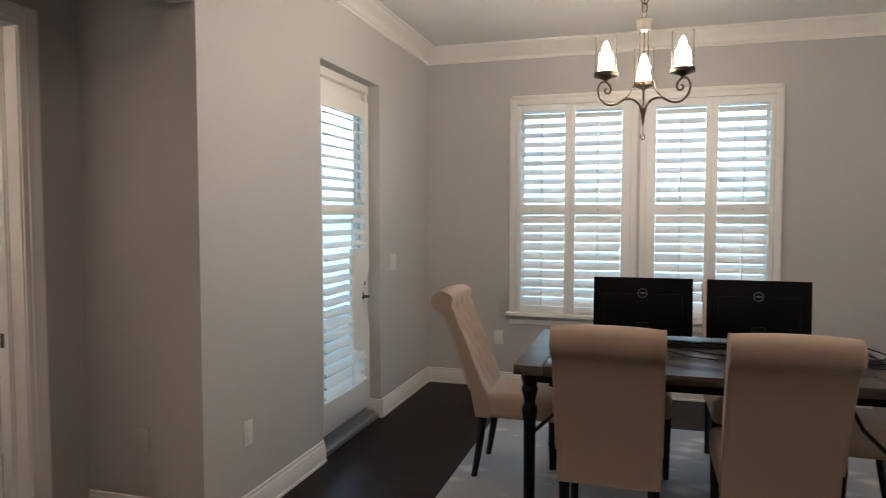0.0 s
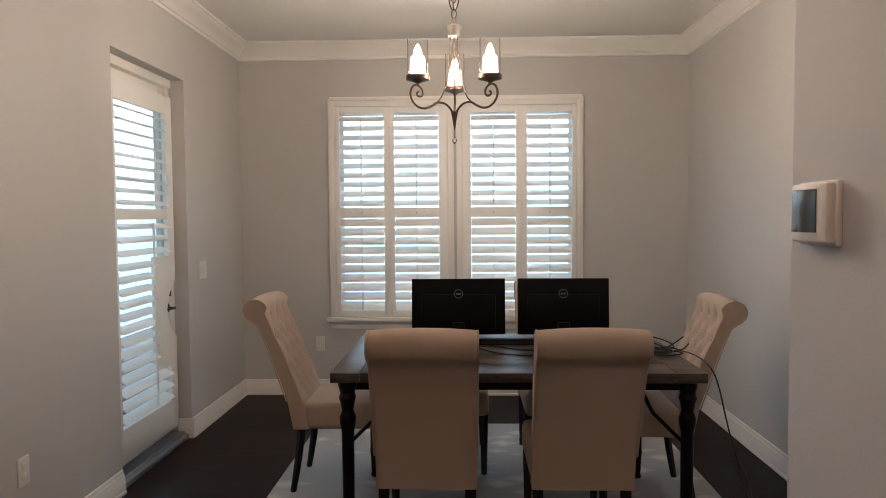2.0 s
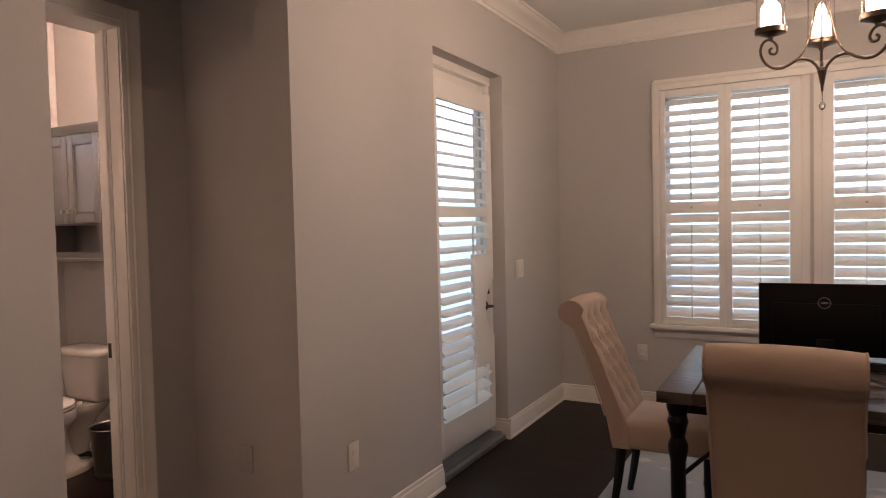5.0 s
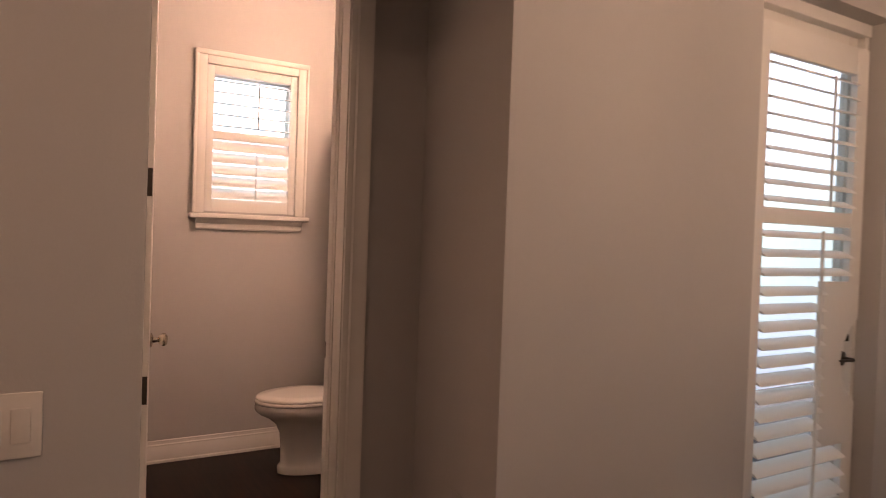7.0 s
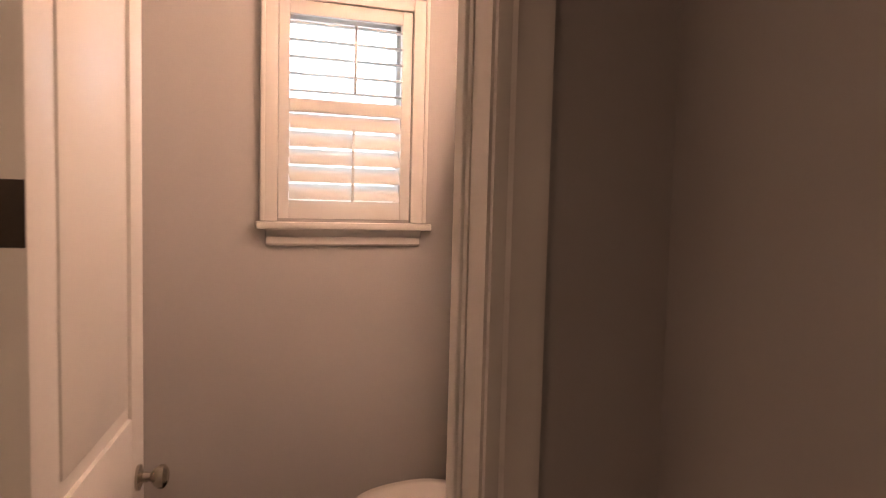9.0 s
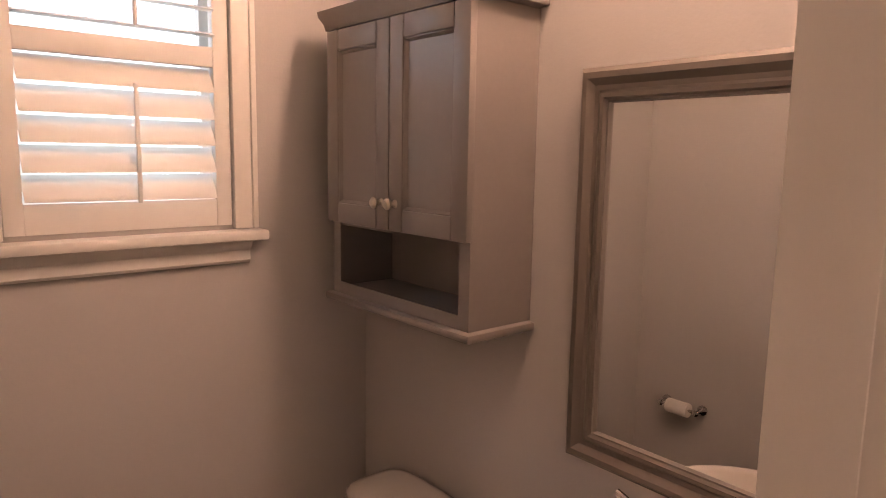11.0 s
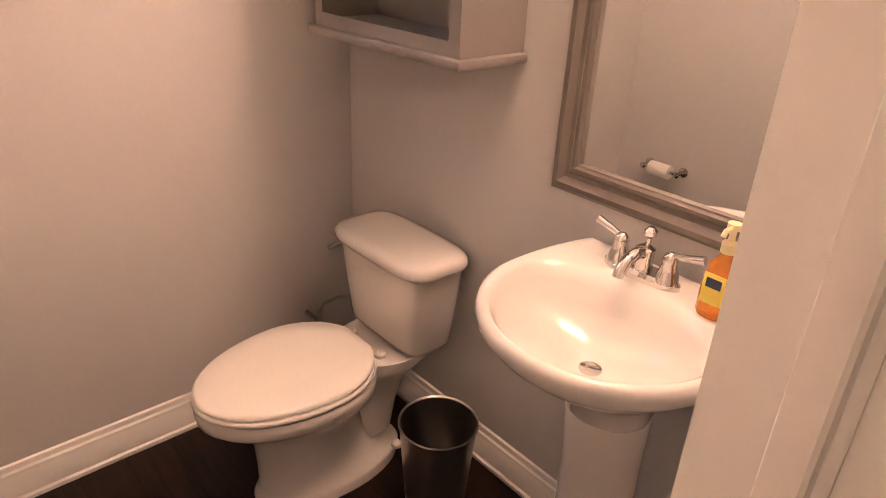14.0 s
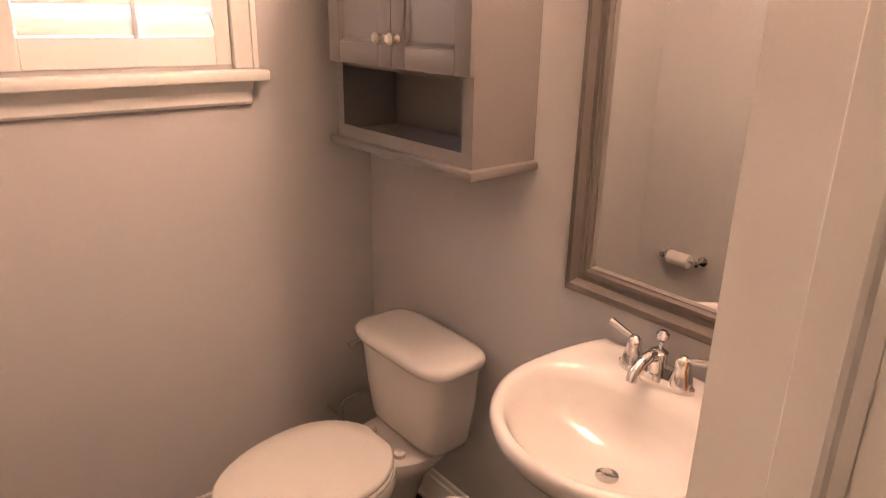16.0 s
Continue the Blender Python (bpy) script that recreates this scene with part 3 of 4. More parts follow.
part("strike_plate", boxes((XB + 0.006, DOOR1 - 0.002, 0.83, XB + 0.034, DOOR1 + 0.001, 0.89)), M_HINGE, jamb)
OPEN = 82.5
leafm = pose(XB - 0.004, DOOR0 + 0.004, 0, 0, 0, 90 + OPEN)
lw = DOOR1 - DOOR0 - 0.008


def leaf_parts():
    """Panelled leaf, hinge edge at the origin, along +x."""
    bm = bmesh.new()
    st, h, th = 0.10, 2.125, 0.042
    for r in [(0, -th, 0.012, st, 0, h), (lw - st, -th, 0.012, lw, 0, h), (st, -th, 0.012, lw - st, 0, 0.22), (st, -th, 0.78, lw - st, 0, 0.98), (st, -th, h - 0.12, lw - st, 0, h)]:
        box(bm, *r, bevel=0.003)
    for z0, z1 in ((0.22, 0.78), (0.98, h - 0.12)):
        box(bm, st - 0.002, -th + 0.009, z0 - 0.002, lw - st + 0.002, -0.009, z1 + 0.002)
        box(bm, st + 0.03, -th + 0.003, z0 + 0.03, lw - st - 0.03, -0.003, z1 - 0.03, bevel=0.006)
    return bm


lf = part("leaf", leaf_parts(), M_TRIM, jamb)
lf.matrix_basis = leafm
for z in (0.10, 0.762, 1.428):
    hg = part("hinge", joined(boxes((-0.0025, -0.040, z - 0.045, 0.001, -0.002, z + 0.045), bevel=0.001), tube([(-0.004, 0.003, z - 0.045), (-0.004, 0.003, z + 0.045)], 0.005)), M_HINGE, jamb, "dark bronze butt hinge")
    hg.matrix_basis = leafm
for s in (1, -1):
    me_t = joined(lathe([(0, 0), (0.028, 0), (0.028, 0.006), (0.012, 0.012), (0.010, 0.028), (0.018, 0.034), (0.026, 0.046), (0.026, 0.056), (0.016, 0.064), (0, 0.066)], 20, at=(lw - 0.06, 0 if s > 0 else -0.042, 0.835), turn=Matrix.Rotation(radians(-90 * s), 4, "X")))
    k = part("knob", me_t, M_NICKEL, jamb, "nickel door knob")
    k.matrix_basis = leafm


# ---- wall plates and thermostat ----
def plate(m, w, h, rockers, label, toggles=True, paint=M_PLATE):
    ob = thing("switch_plate" if toggles else "outlet_plate", m, label, "light switch" if toggles else "power outlet")
    part("cover", boxes((-w / 2, -0.007, -h / 2, w / 2, 0, h / 2), bevel=0.003), paint, ob)
    for i in range(rockers):
        cx = (i - (rockers - 1) / 2) * 0.046
        if toggles:
            part("rocker", boxes((cx - 0.016, -0.010, -0.033, cx + 0.016, -0.004, 0.033), bevel=0.002), M_PLATE, ob)
        else:
            for dz in (-0.02, 0.02):
                part("socket", boxes((cx - 0.014, -0.009, dz - 0.014, cx + 0.014, -0.004, dz + 0.014), bevel=0.003), paint, ob)


plate(pose(0, 6.70, 1.045, 0, 0, 90), 0.115, 0.115, 2, "white double rocker switch plate on the greige wall")
plate(pose(0, 4.87, 0.40, 0, 0, 90), 0.07, 0.115, 1, "white outlet plate low on the greige wall", False)
plate(pose(0, 3.450, 0.912, 0, 0, 90), 0.115, 0.122, 2, "white double rocker switch plate beside the lobby")
plate(pose(-0.42, 4.70, 0.38, 0, 0, 0), 0.07, 0.115, 1, "painted-over outlet plate low on the lobby wall", False, M_WALL)
plate(pose(1.05 - 0.45, YF, 0.40, 0, 0, 0), 0.07, 0.115, 1, "white outlet plate under the dining window", False)

th = thing("thermostat", pose(XT, 3.507, 1.386, 0, 0, -90), "white plastic wall thermostat with a grey display", "thermostat")
part("back_plate", boxes((-0.074, -0.012, -0.064, 0.074, 0, 0.064), bevel=0.004), M_THERMO, th)
part("body", boxes((-0.070, -0.030, -0.058, 0.070, -0.010, 0.060), bevel=0.006), M_THERMO, th)
part("display", boxes((-0.062, -0.032, -0.038, 0.034, -0.029, 0.048), bevel=0.001), M_LCD, th, "blank grey display")
for o in th.children:
    for v in o.data.vertices:
        v.co *= 0.84


# ---- dining furniture ----
def tuft(x, z, cx):
    """Depth of the diamond tufting at a spot of the backrest."""
    d = 0.0
    for r in range(5):
        zz = 0.56 + r * 0.085
        for k in range(-2, 3):
            xx = (k + (0.5 if r % 2 else 0)) * 0.105
            if abs(xx) < 0.17:
                q = (x - xx) ** 2 + (z - zz) ** 2
                d += 0.029 * math.exp(-q / 0.0008)
    if abs(x) < 0.185 and 0.52 < z < 0.93:
        u, v = x / 0.105, (z - 0.56) / 0.085
        for w in (u + v / 2, u - v / 2):
            f = w - round(w)
            d += 0.014 * math.exp(-(f / 0.10) ** 2)
    return d


def dining_chair(m, label, group):
    ob = thing("dining_chair", m, label, "chair", group)
    hw = 0.20
    # upholstered back with a rolled top
    prof = [(0.075, 0.335)] + [(0.075 - 0.105 * (i / 14) ** 1.3, 0.40 + 0.53 * i / 14) for i in range(1, 15)]
    n_front = len(prof)
    cy, cz, r = -0.088, 0.945, 0.058
    prof += [(cy + r * math.cos(radians(a)), cz + r * math.sin(radians(a))) for a in range(20, 251, 23)]
    prof += [(-0.085, 0.87), (-0.060, 0.75), (-0.038, 0.60), (-0.02, 0.48), (-0.008, 0.335)]
    bm = bmesh.new()
    nx = 36
    rows = []
    for i in range(nx + 1):
        u = -1 + 2 * i / nx
        x = hw * u
        edge = max(0, (abs(u) - 0.93) / 0.07)
        row = []
        for k, (y, z) in enumerate(prof):
            dy = 0.0
            if 2 < k < n_front:
                dy = -tuft(x, z, 0)
            puff = 0.010 * (1 - u * u) if z > 0.93 else 0
            row.append(bm.verts.new((x * (1 - 0.025 * (1 if z < 0.8 else 0)), y + dy + (-0.008 * edge if k < n_front else 0.006 * edge), z + puff)))
        rows.append(row)
    n = len(prof)
    for a, b in zip(rows, rows[1:]):
        for k in range(n):
            bm.faces.new((a[k], a[(k + 1) % n], b[(k + 1) % n], b[k]))
    bm.faces.new(rows[0][::-1])
    bm.faces.new(rows[-1])
    bmesh.ops.recalc_face_normals(bm, faces=bm.faces)
    back = part("backrest", bm, M_LINEN, ob, "tufted beige linen backrest with a rolled top", 60)
    for r_ in range(5):
        zz = 0.56 + r_ * 0.085
        t = (zz - 0.40) / 0.53
        yy = 0.075 - 0.105 * t ** 1.3 - 0.017
        for k in range(-2, 3):
            xx = (k + (0.5 if r_ % 2 else 0)) * 0.105
            if abs(xx) < 0.17:
                part("button", lathe([(0, 0), (0.009, 0), (0.008, 0.004), (0, 0.006)], 10, at=(xx, yy, zz), turn=Matrix.Rotation(radians(-90), 4, "X")), M_BUTTON, back)
    for s in (-1, 1):
        part("piping", tube([(s * hw * 0.985, y, z) for y, z in prof[n_front:-1]], 0.0035, 6), M_LINEN, back)
    bm = bmesh.new()
    box(bm, -hw + 0.005, 0.05, 0.332, hw - 0.005, 0.50, 0.465, bevel=0.03, seg=4)
    for v in bm.verts:
        if v.co.z > 0.44:
            v.co.z += 0.018 * (1 - (v.co.x / hw) ** 2)
    part("seat", bm, M_LINEN, ob, "beige linen seat cushion", 60)
    for sx in (-1, 1):
        for y0, y1 in ((0.035, -0.015), (0.45, 0.455)):
            pts = [(sx * (hw - 0.03), y0 + (y1 - y0) * (i / 5) ** 1.6, 0.42 - 0.42 * i / 5) for i in range(6)]
            bm = tube(pts, 0.024, 4, taper=0.62)
            part("leg", bm, M_LEGW, ob, "black tapered wooden leg", 20)
    for o in ob.children_recursive:
        for v in o.data.vertices:
            v.co.y += 0.095 * min(1.0, max(0.0, (0.93 - v.co.z) / 0.53))
            v.co.z *= 0.97
    return ob


CH = "chairs round the dining table"
base_chair = dining_chair(pose(1.583, 4.80, 0.008), "beige linen dining chair with a rolled back, tucked in", CH)
copy_thing(base_chair, pose(2.184, 4.80, 0.008))
for m, lab in ((pose(0.785, 5.80, 0.008, 0, 0, -90), "beige button-tufted dining chair at the table's west end"), (pose(2.90, 5.68, 0.008, 0, 0, 88), "beige button-tufted dining chair at the table's east end"),
               (pose(1.66, 6.42, 0.008, 0, 0, 180), "beige dining chair behind the black monitors"), (pose(2.24, 6.42, 0.008, 0, 0, 180), "beige dining chair behind the black monitors")):
    tagged(copy_thing(base_chair, m), lab)

tb = thing("dining_table", pose(1.94, 5.45, 0.008), "dark weathered wooden dining table on black turned legs", "table")
TW, TD = 0.75, 0.455
bm = bmesh.new()
for i in range(5):
    y0 = -TD + 0.0015 + i * (2 * TD / 5)
    me_b = boxes((-TW + 0.12, y0, 0.712, TW - 0.12, y0 + 2 * TD / 5 - 0.003, 0.752), bevel=0.003)
    part("plank", me_b, M_TABLE, tb)
bm.free()
for s in (-1, 1):
    x0, x1 = (s * TW, s * (TW - 0.118)) if s < 0 else (TW - 0.118, TW)
    part("breadboard_end", boxes((min(x0, x1), -TD, 0.712, max(x0, x1), TD, 0.752), bevel=0.003), M_TABLE, tb)
part("apron", boxes((-TW + 0.07, -TD + 0.06, 0.67, TW - 0.07, -TD + 0.085, 0.711), (-TW + 0.07, TD - 0.085, 0.67, TW - 0.07, TD - 0.06, 0.711), (-TW + 0.07, -TD + 0.06, 0.67, -TW + 0.095, TD - 0.06, 0.711), (TW - 0.095, -TD + 0.06, 0.67, TW - 0.07, TD - 0.06, 0.711)), M_LEG, tb)
TURN = [(0, 0), (0.020, 0), (0.022, 0.01), (0.018, 0.03), (0.022, 0.05), (0.020, 0.06), (0.024, 0.12), (0.027, 0.14), (0.024, 0.16), (0.026, 0.50), (0.034, 0.54), (0.034, 0.56), (0.024, 0.585), (0.030, 0.62), (0.036, 0.64), (0.030, 0.66), (0.038, 0.69), (0.038, 0.712), (0, 0.712)]
for sx in (-1, 1):
    for sy in (-1, 1):
        part("leg", lathe(TURN, 20, at=(sx * (TW - 0.06), sy * (TD - 0.06), 0)), M_LEG, tb, "black turned metal leg")
        x = sx * (TW - 0.06)
        part("brace", tube([(x, sy * (TD - 0.06), 0.44), (x - sx * 0.14, sy * (TD - 0.06), 0.58), (x - sx * 0.20, sy * (TD - 0.06), 0.70)], 0.008), M_LEG, tb)

rug = solid("rug", boxes((0.75, 4.45, 0.0, 2.98, 6.75, 0.009), bevel=0.004), M_RUG, "pale grey and beige faded patterned area rug", "rug", kind="")


def monitor(m, w, h, z0, label):
    ob = thing("computer_monitor", m, label, "computer monitor", "monitors on the dining table")
    part("back_cover", boxes((-w / 2, -0.012, z0, w / 2, 0.012, z0 + h), bevel=0.004), M_MON, ob)
    part("bulge", boxes((-w / 2 + 0.05, -0.016, z0 + 0.03, w / 2 - 0.05, -0.010, z0 + h * 0.72), bevel=0.003), M_MON, ob)
    part("screen", boxes((-w / 2 + 0.006, 0.0125, z0 + 0.012, w / 2 - 0.006, 0.014, z0 + h - 0.006)), M_SCREEN, ob)
    part("badge", lathe([(0.020, 0), (0.020, 0.0015), (0.023, 0.0015), (0.023, 0)], 28, at=(0, -0.0160, z0 + h * 0.73), turn=Matrix.Rotation(radians(90), 4, "X")), M_LOGO, ob, "plain grey ring badge")
    part("badge_bar", boxes((-0.012, -0.0175, z0 + h * 0.73 - 0.004, 0.012, -0.0158, z0 + h * 0.73 + 0.004)), M_LOGO, ob)
    part("neck", boxes((-0.03, -0.034, 0.005, 0.03, -0.014, z0 + h * 0.22), bevel=0.004), M_MON, ob)
    part("foot", boxes((-0.10, -0.10, 0.0, 0.10, 0.08, 0.008), bevel=0.003), M_MON, ob)


monitor(pose(1.70, 5.75, 0.76, -4, 0, 2), 0.477, 0.285, 0.022, "black monitor seen from behind on the table")
monitor(pose(2.231, 5.75, 0.76, -4, 0, -1.5), 0.460, 0.285, 0.022, "black monitor seen from behind on the table")
kb = thing("sound_bar", pose(1.96, 5.60, 0.76), "slim black speaker bar lying on the table", "speaker")
part("bar", boxes((-0.17, -0.025, 0, 0.17, 0.025, 0.028), bevel=0.008), M_MON, kb)
part("grille", boxes((-0.15, -0.0265, 0.006, 0.15, -0.0245, 0.022)), M_CABLE, kb)


def cable(pts, label, r=0.0032):
    cu = bpy.data.curves.new("cable", "CURVE")
    cu.dimensions, cu.bevel_depth, cu.bevel_resolution = "3D", r, 2
    sp = cu.splines.new("NURBS")
    sp.points.add(len(pts) - 1)
    for p, q in zip(sp.points, pts):
        p.co = (*q, 1)
    sp.use_endpoint_u, sp.order_u = True, 4
    cu.materials.append(M_CABLE)
    tmp = bpy.data.objects.new("tmp", cu)
    me = bpy.data.meshes.new_from_object(tmp)
    bpy.data.objects.remove(tmp)
    ob = new("cable", me)
    tagged(ob, label, "cable")


def coil(cx, cy, z, r, turns, seed, lift):
    rnd = random.Random(seed)
    pts = []
    for i in range(int(turns * 9)):
        a = 2 * math.pi * i / 9
        rr = r * (0.75 + 0.4 * rnd.random())
        pts.append((cx + rr * 1.5 * math.cos(a), cy + rr * math.sin(a), z + 0.004 + lift * max(0, math.sin(a * 0.5 + seed)) * rnd.random() + 0.003 * i / 9))
    return pts


cable(coil(2.57, 5.40, 0.762, 0.075, 3.2, 3, 0.11) + [(2.70, 5.20, 0.80), (2.71, 5.03, 0.79), (2.73, 4.985, 0.72), (2.76, 4.98, 0.55), (2.86, 5.05, 0.30), (2.95, 5.2, 0.10), (3.05, 5.3, 0.014), (3.15, 5.6, 0.012)], "tangled black power cable on the table end")
cable(coil(2.63, 5.33, 0.766, 0.055, 2.2, 8, 0.08), "coiled black cable on the table end")
cable([(1.75, 5.60, 0.766), (1.82, 5.40, 0.766), (1.95, 5.30, 0.766), (2.10, 5.33, 0.766), (2.25, 5.28, 0.766), (2.42, 5.36, 0.766), (2.52, 5.38, 0.766)], "black cable trailing across the table")
cable([(1.85, 5.55, 0.766), (1.98, 5.42, 0.766), (2.12, 5.40, 0.766), (2.30, 5.42, 0.766), (2.50, 5.42, 0.766)], "black cable trailing across the table")
cable([(3.02, 5.30, 0.012), (3.10, 5.55, 0.005), (3.20, 5.75, 0.005), (3.26, 6.1, 0.005), (3.36, 6.5, 0.005)], "black cable lying on the dark floor")

# ---- chandelier ----
CX, CY = 1.69, 5.45
ch = thing("chandelier", pose(CX, CY, 0), "bronze three-arm chandelier with lit glass candle cups", "chandelier")
part("ceiling_canopy", lathe([(0, T - 0.001), (0.065, T - 0.001), (0.062, T - 0.015), (0.03, T - 0.03), (0.008, T - 0.035), (0, T - 0.035)], 28), M_BRONZE, ch)
for i in range(11):
    z = 2.665 - i * 0.036
    pts = [(0.011 * math.cos(a), 0, z + 0.022 * math.sin(a)) for a in [2 * math.pi * k / 14 for k in range(14)]]
    if i % 2:
        pts = [(0, x, zz) for x, _, zz in pts]
    part("chain_link", tube(pts, 0.0026, 6, closed=True), M_BRONZE, ch)
part("cord", tube([(0.006 * math.sin(i), 0.006 * math.cos(i), 2.68 - 0.38 * i / 12) for i in range(13)], 0.003, 6), M_NICKEL, ch)
part("hub", lathe([(0, 2.285), (0.010, 2.283), (0.012, 2.262), (0.020, 2.255), (0.034, 2.252), (0.037, 2.247), (0.029, 2.213), (0.028, 2.205), (0, 2.205)], 28), M_NICKEL, ch)
part("finial", joined(lathe([(0, 1.875), (0.012, 1.868), (0.016, 1.858), (0.013, 1.845), (0.008, 1.82), (0.003, 1.785), (0, 1.778)], 20), tube([(0, 0, 1.78), (0, 0, 1.748)], 0.0012)), M_BRONZE, ch)
part("crystal_drop", lathe([(0, 1.750), (0.007, 1.744), (0.011, 1.735), (0.008, 1.724), (0, 1.718)], 8), M_GLASS, ch, "small clear glass drop", 0)
R, DROP = 0.185, -0.024


def smooth_line(pts, steps=5):
    """Rounds a run of points by Catmull-Rom curves."""
    pts = [Vector(p) for p in pts]
    ext = [2 * pts[0] - pts[1]] + pts + [2 * pts[-1] - pts[-2]]
    out = []
    for p0, p1, p2, p3 in zip(ext, ext[1:], ext[2:], ext[3:]):
        for k in range(steps):
            t = k / steps
            out.append(0.5 * (2 * p1 + (p2 - p0) * t + (2 * p0 - 5 * p1 + 4 * p2 - p3) * t ** 2 + (3 * p1 - p0 - 3 * p2 + p3) * t ** 3))
    return out + [pts[-1]]


for ang in (210, 330, 90):
    a = radians(ang)
    dx, dy = math.cos(a), math.sin(a)
    at = (R * dx, R * dy, DROP)
    P = lambda r, z: (r * dx, r * dy, z)
    part("arm", tube(smooth_line([P(0.010, 1.856), P(0.022, 1.878), P(0.050, 1.898), P(0.088, 1.900), P(0.115, 1.884), P(0.150, 1.870), P(0.185, 1.874), P(0.212, 1.898), P(0.222, 1.931), P(0.212, 1.960), P(0.190, 1.971), P(0.168, 1.958), P(0.160, 1.938), P(0.168, 1.922), P(0.184, 1.922), P(0.189, 1.934), P(0.181, 1.941)]), 0.0052, 8), M_BRONZE, ch, "scrolled bronze arm", 60)
    part("stem_rod", tube(smooth_line([P(0.020, 2.208), P(0.021, 2.12), P(0.034, 2.02), P(0.062, 1.935), P(0.098, 1.892)]), 0.0034, 6), M_BRONZE, ch, "", 60)
    part("cup", lathe([(0, 1.990), (0.006, 1.990), (0.010, 2.002), (0.030, 2.010), (0.052, 2.016), (0.053, 2.034), (0.049, 2.034), (0.048, 2.022), (0, 2.022)], 28, at=at), M_BRONZE, ch)
    part("glass_cylinder", lathe([(0.046, 2.024), (0.046, 2.192), (0.0435, 2.192), (0.0435, 2.024)], 32, at=at), M_GLASS, ch, "clear glass cylinder", 40).visible_shadow = False
    part("candle_bulb", lathe([(0, 2.022), (0.032, 2.022), (0.033, 2.05), (0.032, 2.108), (0.027, 2.118), (0.019, 2.124), (0.018, 2.140), (0.012, 2.158), (0.004, 2.172), (0, 2.174)], 20, at=at), M_CANDLE, ch, "lit warm candle bulb", 60)
for s in (-1, 1):
    part("spare_chain", tube(smooth_line([(s * 0.006, 0.010, 2.320), (s * 0.020, 0.012, 2.360), (s * 0.024, 0.010, 2.430), (s * 0.016, 0.008, 2.520), (0, 0.010, 2.600)]), 0.003, 6), M_BRONZE, ch)


# ---- bathroom ----
def B(x, y, z=0.0, rz=0.0):
    return pose(BX + x, BY + y, z, 0, 0, rz)


bw = thing("window_2", pose(BX, (WY0 + WY1) / 2, 0, 0, 0, 90), "small white-trimmed bathroom window with shutters", "window", "", "structure")
hw = (WY1 - WY0) / 2
for x0, z0, x1, z1 in ((-hw - 0.055, 1.375, -hw, 2.258), (hw, 1.375, hw + 0.055, 2.258), (-hw, 2.203, hw, 2.258)):
    part("window_frame", boxes((x0, -0.022, z0, x1, 0.0, z1), bevel=0.004), M_TRIM, bw)
part("window_frame", boxes((-hw - 0.065, -0.030, 2.248, hw + 0.065, 0.0, 2.278), bevel=0.005), M_TRIM, bw)
for s in (-1, 1):
    part("window_frame", boxes((s * (hw + 0.055) - 0.008, -0.030, 1.375, s * (hw + 0.055) + 0.008, 0, 2.253), bevel=0.004), M_TRIM, bw)
part("window_sill", boxes((-hw - 0.078, -0.062, 1.345, hw + 0.078, 0.02, 1.372), bevel=0.006), M_TRIM, bw)
part("apron", sweep([(0, 0), (0.014, 0), (0.020, 0.008), (0.020, 0.034), (0.030, 0.044), (0.038, 0.062), (0, 0.062)], (-hw - 0.04, 0, 1.282), (hw + 0.04, 0, 1.282), (0, -1, 0)), M_TRIM, bw)
part("sash", boxes((-hw, 0.09, 1.40, hw, 0.12, 1.45), (-hw, 0.09, 2.153, hw, 0.12, 2.203), (-hw, 0.09, 1.40, -hw + 0.04, 0.12, 2.203), (hw - 0.04, 0.09, 1.40, hw, 0.12, 2.203)), M_TRIM, bw)
gp = part("pane", boxes((-hw, 0.103, 1.40, hw, 0.107, 2.203)), M_PANE, bw, smooth=0)
gp.visible_shadow = False
shutter(pose(BX - 0.006, (WY0 + WY1) / 2, 0, 0, 0, 90), 2 * hw - 0.006, 1.385, 2.201, [(1.455, 1.788), (1.838, 2.150)], (57, 8), 0.040, 0.040, "white plantation shutter in the small bathroom window", "", 0.067, 0.56)

def mitred(x0, z0, x1, z1, prof):
    """Picture frame: moulding profile (inward, outward from the wall) with mitred corners."""
    bm = bmesh.new()
    rings = []
    for p, q in prof:
        rings.append([bm.verts.new((x, -q, z)) for x, z in ((x0 + p, z0 + p), (x1 - p, z0 + p), (x1 - p, z1 - p), (x0 + p, z1 - p))])
    for a, b in zip(rings, rings[1:]):
        for i in range(4):
            j = (i + 1) % 4
            bm.faces.new((a[i], a[j], b[j], b[i]))
    bmesh.ops.recalc_face_normals(bm, faces=bm.faces)
    return bm


# wall cabinet over the toilet
cb = thing("wall_cabinet", B(0, 0), "grey two-door wall cabinet with an open shelf", "cabinet")
x0, x1, d = 0.135, 0.69, 0.19
part("side_panel", boxes((x0, -d, 1.20, x0 + 0.016, 0, 1.90)), M_CAB, cb, smooth=0)
part("side_panel", boxes((x1 - 0.016, -d, 1.20, x1, 0, 1.90)), M_CAB, cb, smooth=0)
for z in (1.884, 1.385, 1.200):
    part("shelf", boxes((x0 + 0.016, -d + 0.008, z, x1 - 0.016, 0, z + 0.016)), M_CAB, cb, smooth=0)
part("back_panel", boxes((x0 + 0.016, -0.008, 1.216, x1 - 0.016, -0.001, 1.884)), M_CAB, cb, smooth=0)
part("face_frame", boxes((x0, -d - 0.004, 1.20, x0 + 0.035, -d, 1.395), (x1 - 0.035, -d - 0.004, 1.20, x1, -d, 1.395), (x0 + 0.035, -d - 0.004, 1.20, x1 - 0.035, -d, 1.232), bevel=0.0), M_CAB, cb, smooth=0)
